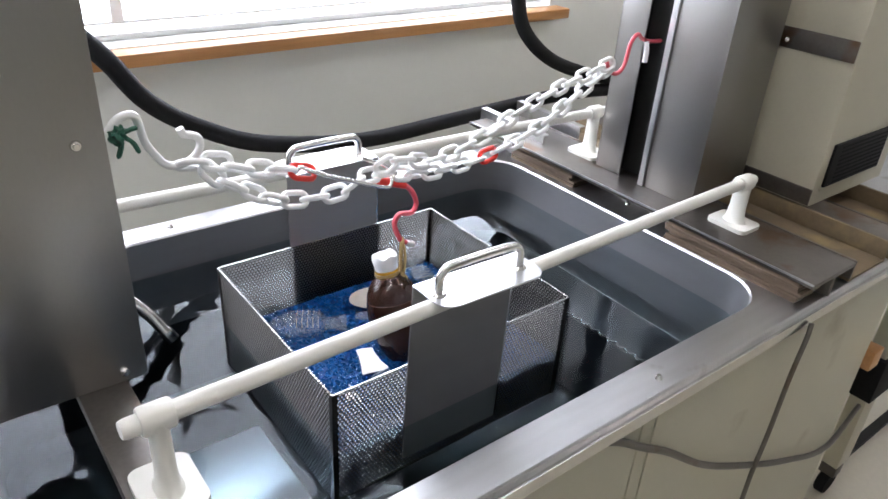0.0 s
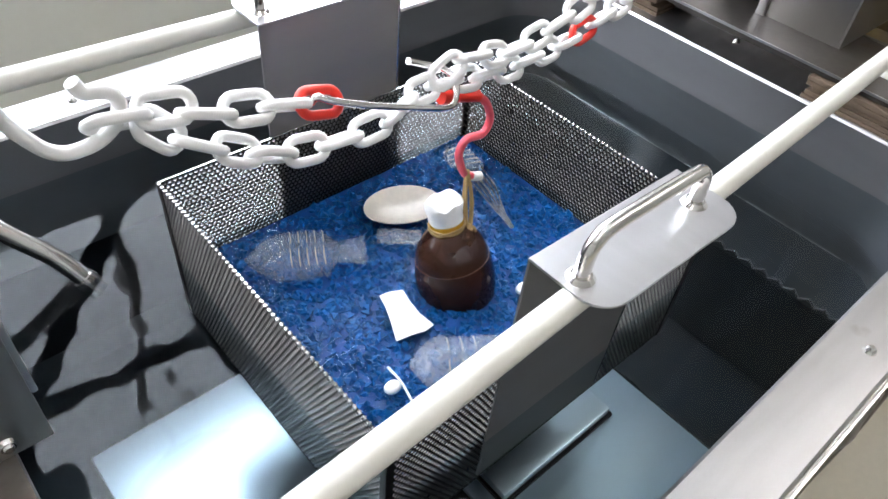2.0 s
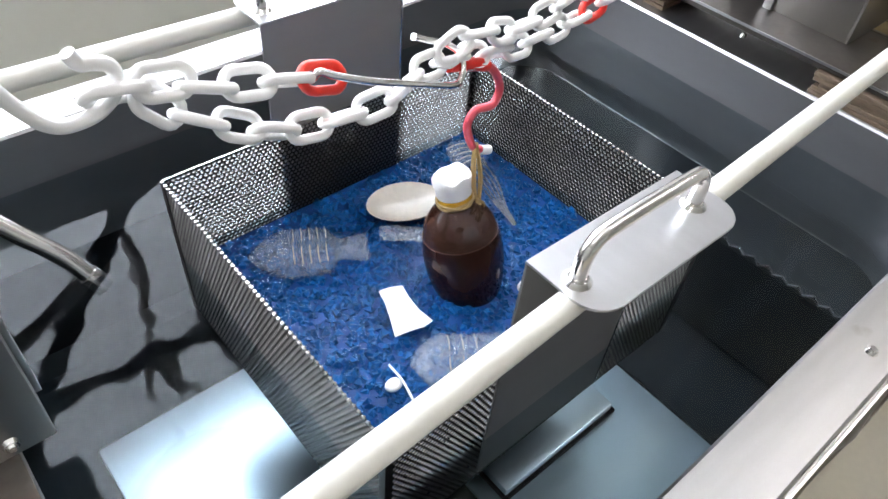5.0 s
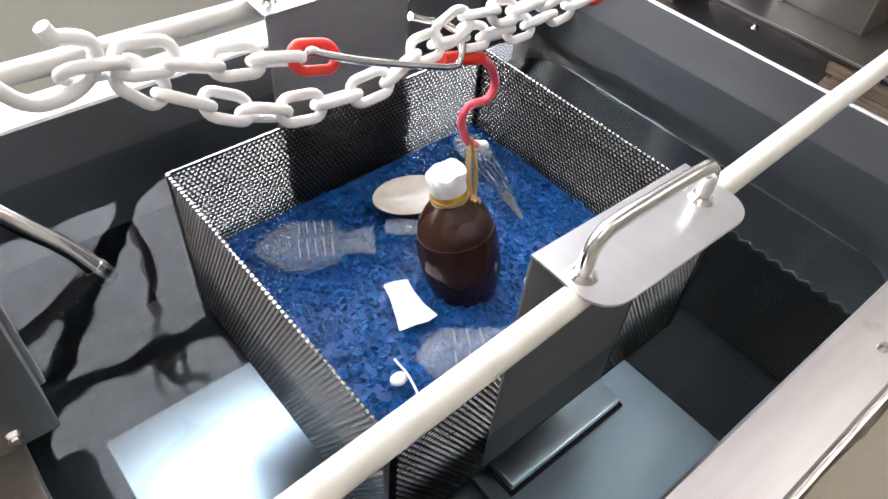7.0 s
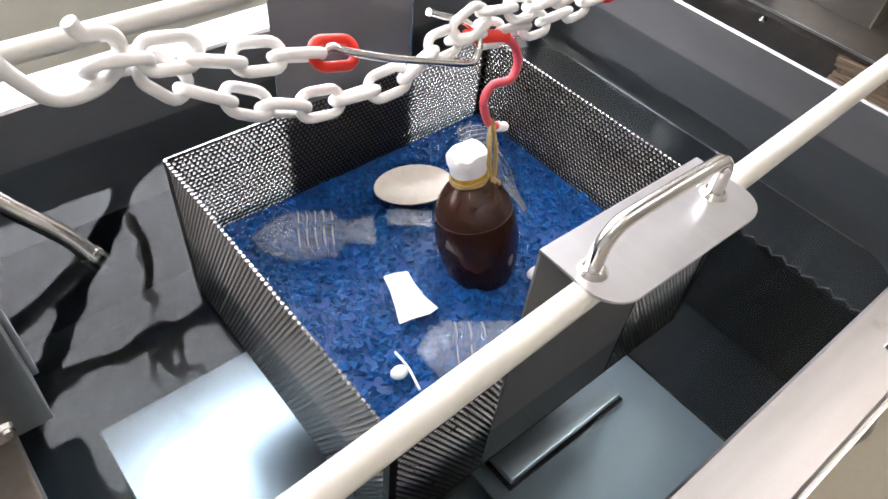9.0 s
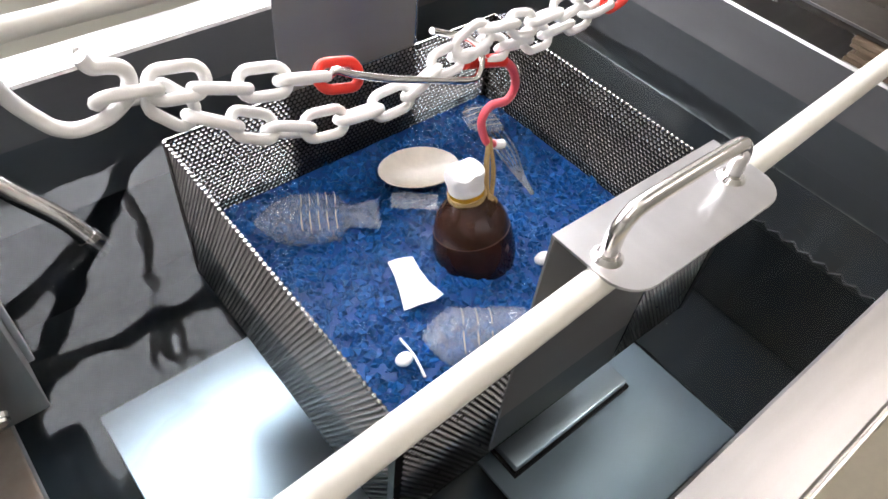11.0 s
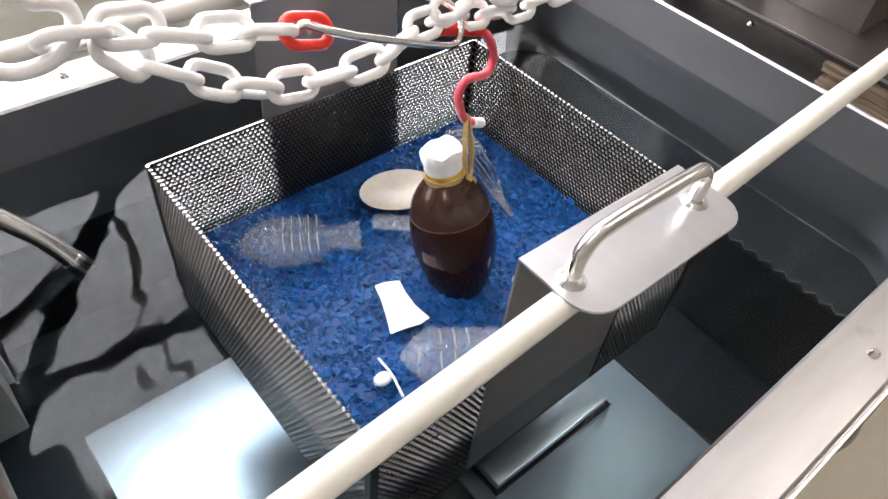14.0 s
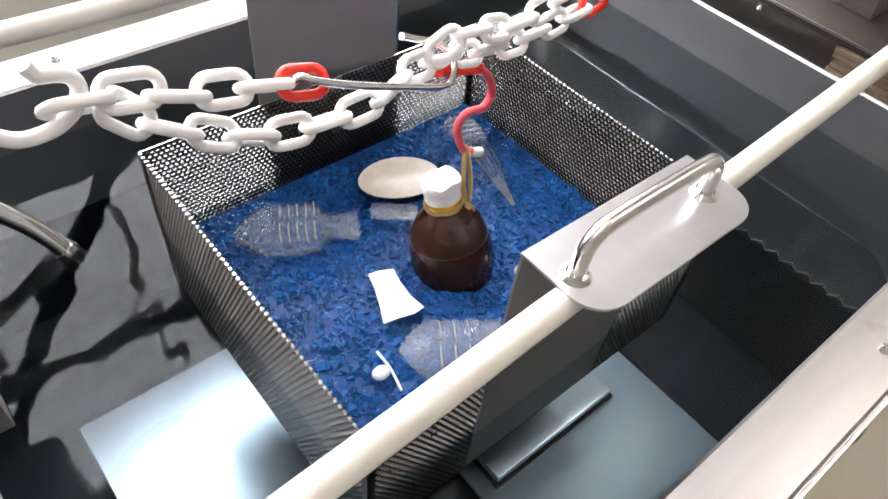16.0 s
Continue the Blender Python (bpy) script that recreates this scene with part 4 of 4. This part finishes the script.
        tube("twine", [hookp + Vector((0, 0, 0.004)) + j * 0.4, hookp * 0.5 + knot * 0.5 + j * 1.8, knot + j], 0.0016, TWINE, bot, "", 6, 6, low)
    for k in range(16):
        q = knot + Vector((rnd.uniform(-0.009, 0.008), rnd.uniform(-0.006, 0.004), rnd.uniform(-0.022, -0.006)))
        tube("twine", [knot + Vector((0, 0, 0.004)), (knot + q) / 2 + Vector((rnd.uniform(-0.004, 0.004), -0.003, 0.003)), q], 0.0015, TWINE, bot, "", 5, 5, low)
    bm = bmesh.new()
    bmesh.ops.create_icosphere(bm, subdivisions=2, radius=0.006)
    for v in bm.verts:
        v.co *= 0.8 + 0.6 * noise.noise(v.co * 400)
    part("knot", bm, TWINE, bot, at=knot - low)
    return chain, (h1, h2, h3, h4), bot


# ---- floating scraps ----
def blob_sheet(name, outline, at, thick, material, bend, label, category, turn=0.0):
    """A thin curved scrap from an outline, bent along x and y."""
    bm = bmesh.new()
    n = len(outline)
    rings = [1.0, 0.66, 0.33]
    grid = [[bm.verts.new((x * s, y * s, bend(x * s, y * s))) for x, y in outline] for s in rings]
    c = bm.verts.new((0, 0, bend(0, 0)))
    for a, b in zip(grid, grid[1:]):
        for k in range(n):
            bm.faces.new((a[k], a[(k + 1) % n], b[(k + 1) % n], b[k]))
    for k in range(n):
        bm.faces.new((grid[-1][k], grid[-1][(k + 1) % n], c))
    bmesh.ops.recalc_face_normals(bm, faces=bm.faces)
    bmesh.ops.solidify(bm, geom=bm.faces[:], thickness=thick)
    ob = part(name, bm, material, None, at=at)
    ob.rotation_euler[2] = radians(turn)
    return tagged(ob, label, category)


def scrap_bottle(at, turn, length, width, ribs, label, tail=True):
    """A crushed clear bottle afloat: ribbed, flattened, with an open torn end."""
    prof = []
    for k in range(33):
        u = k / 32
        if u < 0.36:
            r = math.sin(math.pi / 2 * (u / 0.36)) ** 0.75
        elif u < 0.66:
            r = 1 - 0.09 * (0.5 - 0.5 * math.cos((u - 0.36) / 0.30 * ribs * 2 * math.pi)) - 0.25 * max(0.0, u - 0.5)
        else:
            r = 0.95 - 0.5 * min(1, (u - 0.66) / 0.09) + 0.9 * max(0.0, u - 0.82) if tail else 0.96
        prof.append((u * length - length / 2, max(0.06, r) * width / 2))
    v, f = [], []
    sides = 18
    for x, r in prof:
        for k in range(sides):
            w = 2 * math.pi * k / sides
            q = Vector((x, r * math.cos(w), 0.42 * r * math.sin(w)))
            v.append(q + Vector((0, 0, 0.0012 * noise.noise(q * 90))))
    for i in range(len(prof) - 1):
        f += [(i * sides + k, i * sides + (k + 1) % sides, (i + 1) * sides + (k + 1) % sides, (i + 1) * sides + k) for k in range(sides)]
    th = thing("plastic_bottle", at, label, "plastic bottle", "floating scraps")
    th.rotation_euler[2] = radians(turn)
    mesh_ob("shell", v, f, CLEAR, th)
    for k in range(ribs):
        u = 0.38 + 0.27 * k / max(1, ribs - 1)
        x = u * length - length / 2
        for y0, y1 in ((-0.37, -0.07), (0.05, 0.36)):
            pts = [Vector((x + 0.0006 * math.sin(9 * q), width * q, 0.42 * width / 2 * math.sqrt(max(0.02, 1 - (2 * q) ** 2)) + 0.0006)) for q in np.linspace(y0, y1, 6)]
            vv, ff = tube_data(pts, 0.0007, 6)
            mesh_ob("rib", vv, ff, CLEAR_MILKY, th)
    return th


def build_scraps():
    z = WATER_Z
    scrap_bottle((-0.078, 0.293, z + 0.001), -29, 0.118, 0.066, 5, "crushed clear ribbed plastic bottle floating on the water")
    scrap_bottle((-0.045, 0.101, z + 0.001), -35, 0.09, 0.062, 3, "clear ribbed plastic bottle floating on the water", False)
    tag = [(-0.0125, 0.027), (-0.002, 0.0285), (0.0115, 0.026), (0.0115, 0.010), (0.0145, -0.008), (0.022, -0.024), (0.012, -0.0275), (-0.002, -0.0275), (-0.017, -0.029), (-0.0145, -0.010), (-0.0125, 0.010)]
    afloat = blob_sheet("white_scrap", tag, (-0.049, 0.179, z + 0.0012), 0.0012, WHITE_SCRAP, lambda x, y: 0.002 * math.cos(y * 60), "curled white plastic scrap floating on the water", "plastic scrap", -17)
    shell = [(0.043 * math.cos(a), 0.030 * math.sin(a)) for a in np.linspace(0, 2 * math.pi, 26, endpoint=False)]
    blob_sheet("beige_scrap", shell, (0.041, 0.288, z + 0.0055), 0.0012, BEIGE_SCRAP, lambda x, y: -0.003 + 3 * x * x + 8 * y * y, "glossy beige spoon-shaped plastic scrap afloat", "plastic scrap", -21)
    film = [(-0.023, 0.011), (-0.008, 0.0125), (0.009, 0.011), (0.023, 0.0125), (0.0225, 0.0), (0.0235, -0.011), (0.007, -0.0105), (-0.009, -0.012), (-0.022, -0.0105), (-0.0235, 0.0)]
    blob_sheet("clear_scrap", film, (0.012, 0.258, z + 0.0015), 0.0008, CLEAR, lambda x, y: 0.0012 * math.cos(x * 70) - 0.03 * y, "torn clear plastic film floating beside the beige scrap", "plastic scrap", -40)
    st = tube("straw", [(-0.098, 0.136, z + 0.002), (-0.099, 0.116, z + 0.003), (-0.104, 0.094, z + 0.002)], 0.0012, WHITE_SCRAP, None, "", 8, 4, (-0.1, 0.116, z))
    tagged(st, "thin white plastic stick floating on the water", "plastic stick")
    bm = bmesh.new()
    bmesh.ops.create_icosphere(bm, subdivisions=2, radius=0.0085, matrix=Matrix.Diagonal((1.0, 0.8, 0.5, 1)))
    tagged(part("white_pebble", bm, CAP_WHITE, None, at=(-0.106, 0.119, z - 0.001)), "small rounded white plastic piece afloat", "plastic piece")
    bm = bmesh.new()
    bmesh.ops.create_icosphere(bm, subdivisions=2, radius=0.010, matrix=Matrix.Diagonal((1.0, 0.7, 0.5, 1)))
    tagged(part("white_pebble", bm, CAP_WHITE, None, at=(0.066, 0.130, z)), "small rounded white plastic piece afloat", "plastic piece")
    fork = thing("plastic_fork", (0.143, 0.279, z + 0.001), "clear plastic fork with long tines floating on the water", "fork")
    fork.rotation_euler[2] = radians(-12)
    head = [(-0.018, 0.05), (-0.008, 0.063), (0.010, 0.064), (0.020, 0.052), (0.021, 0.03), (0.016, 0.012), (-0.012, 0.012), (-0.019, 0.03)]
    bm = bmesh.new()
    vs = [bm.verts.new((x, y, 0.004 * math.cos(x * 60))) for x, y in head]
    fc = bm.faces.new(vs)
    bmesh.ops.solidify(bm, geom=[fc], thickness=0.001)
    part("head", bm, CLEAR, fork)
    for k in range(5):
        x = -0.012 + 0.0065 * k
        v, f = tube_data(smooth_path([(x, 0.016, 0.002), (x * 0.8 - 0.001, -0.02, 0.002), (x * 0.35 - 0.006, -0.055, 0.001), (-0.008 + x * 0.1, -0.085, 0.0)], 5), 0.0011, 6)
        mesh_ob("tine", v, f, CLEAR_DARK, fork)
    for k in range(5):
        v, f = tube_data([Vector((-0.015, 0.022 + 0.008 * k, 0.0042)), Vector((0.0, 0.024 + 0.008 * k, 0.0052)), Vector((0.017, 0.022 + 0.008 * k, 0.0042))], 0.0006, 5)
        mesh_ob("rib", v, f, CLEAR_MILKY, fork)
    return afloat


build_room()
build_tank()
build_basket()
hanger(0.003, 1, "bent steel hanger plate with bow handle on the front rod", -0.002, 0.03, 0.03, 0.1405, 0.262, 1.27)
hanger(0.392, -1, "bent steel hanger plate with bow handle on the rear rod", 0.013, 0.021, 0.04, 0.141, 0.28)
rod_with_mounts((-0.405, -0.019, 0.1391), (0.62, 0.0342, 0.1165), (0.05, 0.0412))
rod_with_mounts((-0.4, 0.43, 0.126), (0.64, 0.382, 0.128), (0.05, 0.0412))
build_frame()
CHAIN, HOOKS, BOTTLE = build_chain()
TAG = build_scraps()

# seconds, shift of the chain along x and z, shift of the bottle along x and z
SWAY = [
    (0.0, -0.012, 0.031, -0.022, 0.027), (0.5, -0.013, 0.023, -0.020, 0.012), (1.0, -0.012, 0.005, -0.018, -0.007), (1.5, -0.007, -0.007, -0.009, -0.018),
    (2.0, -0.004, -0.019, -0.005, -0.027), (2.5, -0.004, -0.029, -0.002, -0.034), (3.0, 0.0, -0.030, 0.003, -0.026), (3.5, 0.002, -0.023, 0.005, -0.013),
    (4.0, 0.001, -0.016, 0.004, -0.008), (4.5, 0.001, -0.007, 0.003, -0.003), (5.0, 0.0, 0.0, 0.0, 0.0), (6.3, -0.006, 0.012, -0.010, 0.008),
    (7.5, -0.009, 0.011, -0.015, -0.003), (8.0, -0.005, 0.003, -0.007, -0.007), (8.5, 0.0, 0.001, 0.0, 0.0), (9.5, 0.003, -0.004, 0.006, 0.006), (11.0, 0.001, -0.032, -0.001, -0.034),
    (11.5, -0.001, -0.023, -0.005, -0.026), (12.0, -0.004, -0.013, -0.010, -0.018), (12.5, -0.006, -0.004, -0.013, -0.010), (13.0, -0.006, 0.005, -0.015, 0.0),
    (13.5, -0.002, 0.018, -0.011, 0.015), (14.0, -0.001, 0.022, -0.008, 0.021), (14.5, 0.001, 0.015, -0.006, 0.016), (15.0, 0.001, 0.006, -0.001, 0.007), (15.5, -0.001, -0.008, -0.001, -0.008), (16.0, -0.003, -0.024, -0.004, -0.028),
]


# seconds, drift of the white tag along x and y
DRIFT = [(0.0, 0.003, -0.010), (1.5, 0.0, -0.003), (3.0, 0.0, 0.0), (8.0, -0.002, 0.002), (12.0, -0.003, 0.001), (14.0, 0.0, -0.005), (16.0, -0.002, 0.0)]
# seconds, extra rise of the left hook along x and z
LAG = {0.0: (0.008, 0.012), 0.5: (0.005, 0.008), 1.0: (0.002, 0.003)}


def motions():
    """The lift carries the chain up and down; the bottle follows and sways; the tag drifts on the water."""
    for ob, share in ((CHAIN, 0.0), (HOOKS[0], 0.0), (HOOKS[1], 0.0), (HOOKS[2], 1.0), (HOOKS[3], 0.0), (BOTTLE, 1.0)):
        home = ob.location.copy()
        rows = []
        for t, cx, cz, bx, bz in SWAY:
            x, z = cx + (bx - cx) * share, cz + (bz - cz) * share
            if ob is HOOKS[0] and t in LAG:
                x, z = x + LAG[t][0], z + LAG[t][1]
            rows.append((t, Matrix.Translation(home + Vector((x, 0, z)))))
        walk(ob, rows)
    home, turn = TAG.location.copy(), TAG.rotation_euler.to_matrix().to_4x4()
    walk(TAG, [(t, Matrix.Translation(home + Vector((x, y, 0))) @ turn) for t, x, y in DRIFT])


motions()
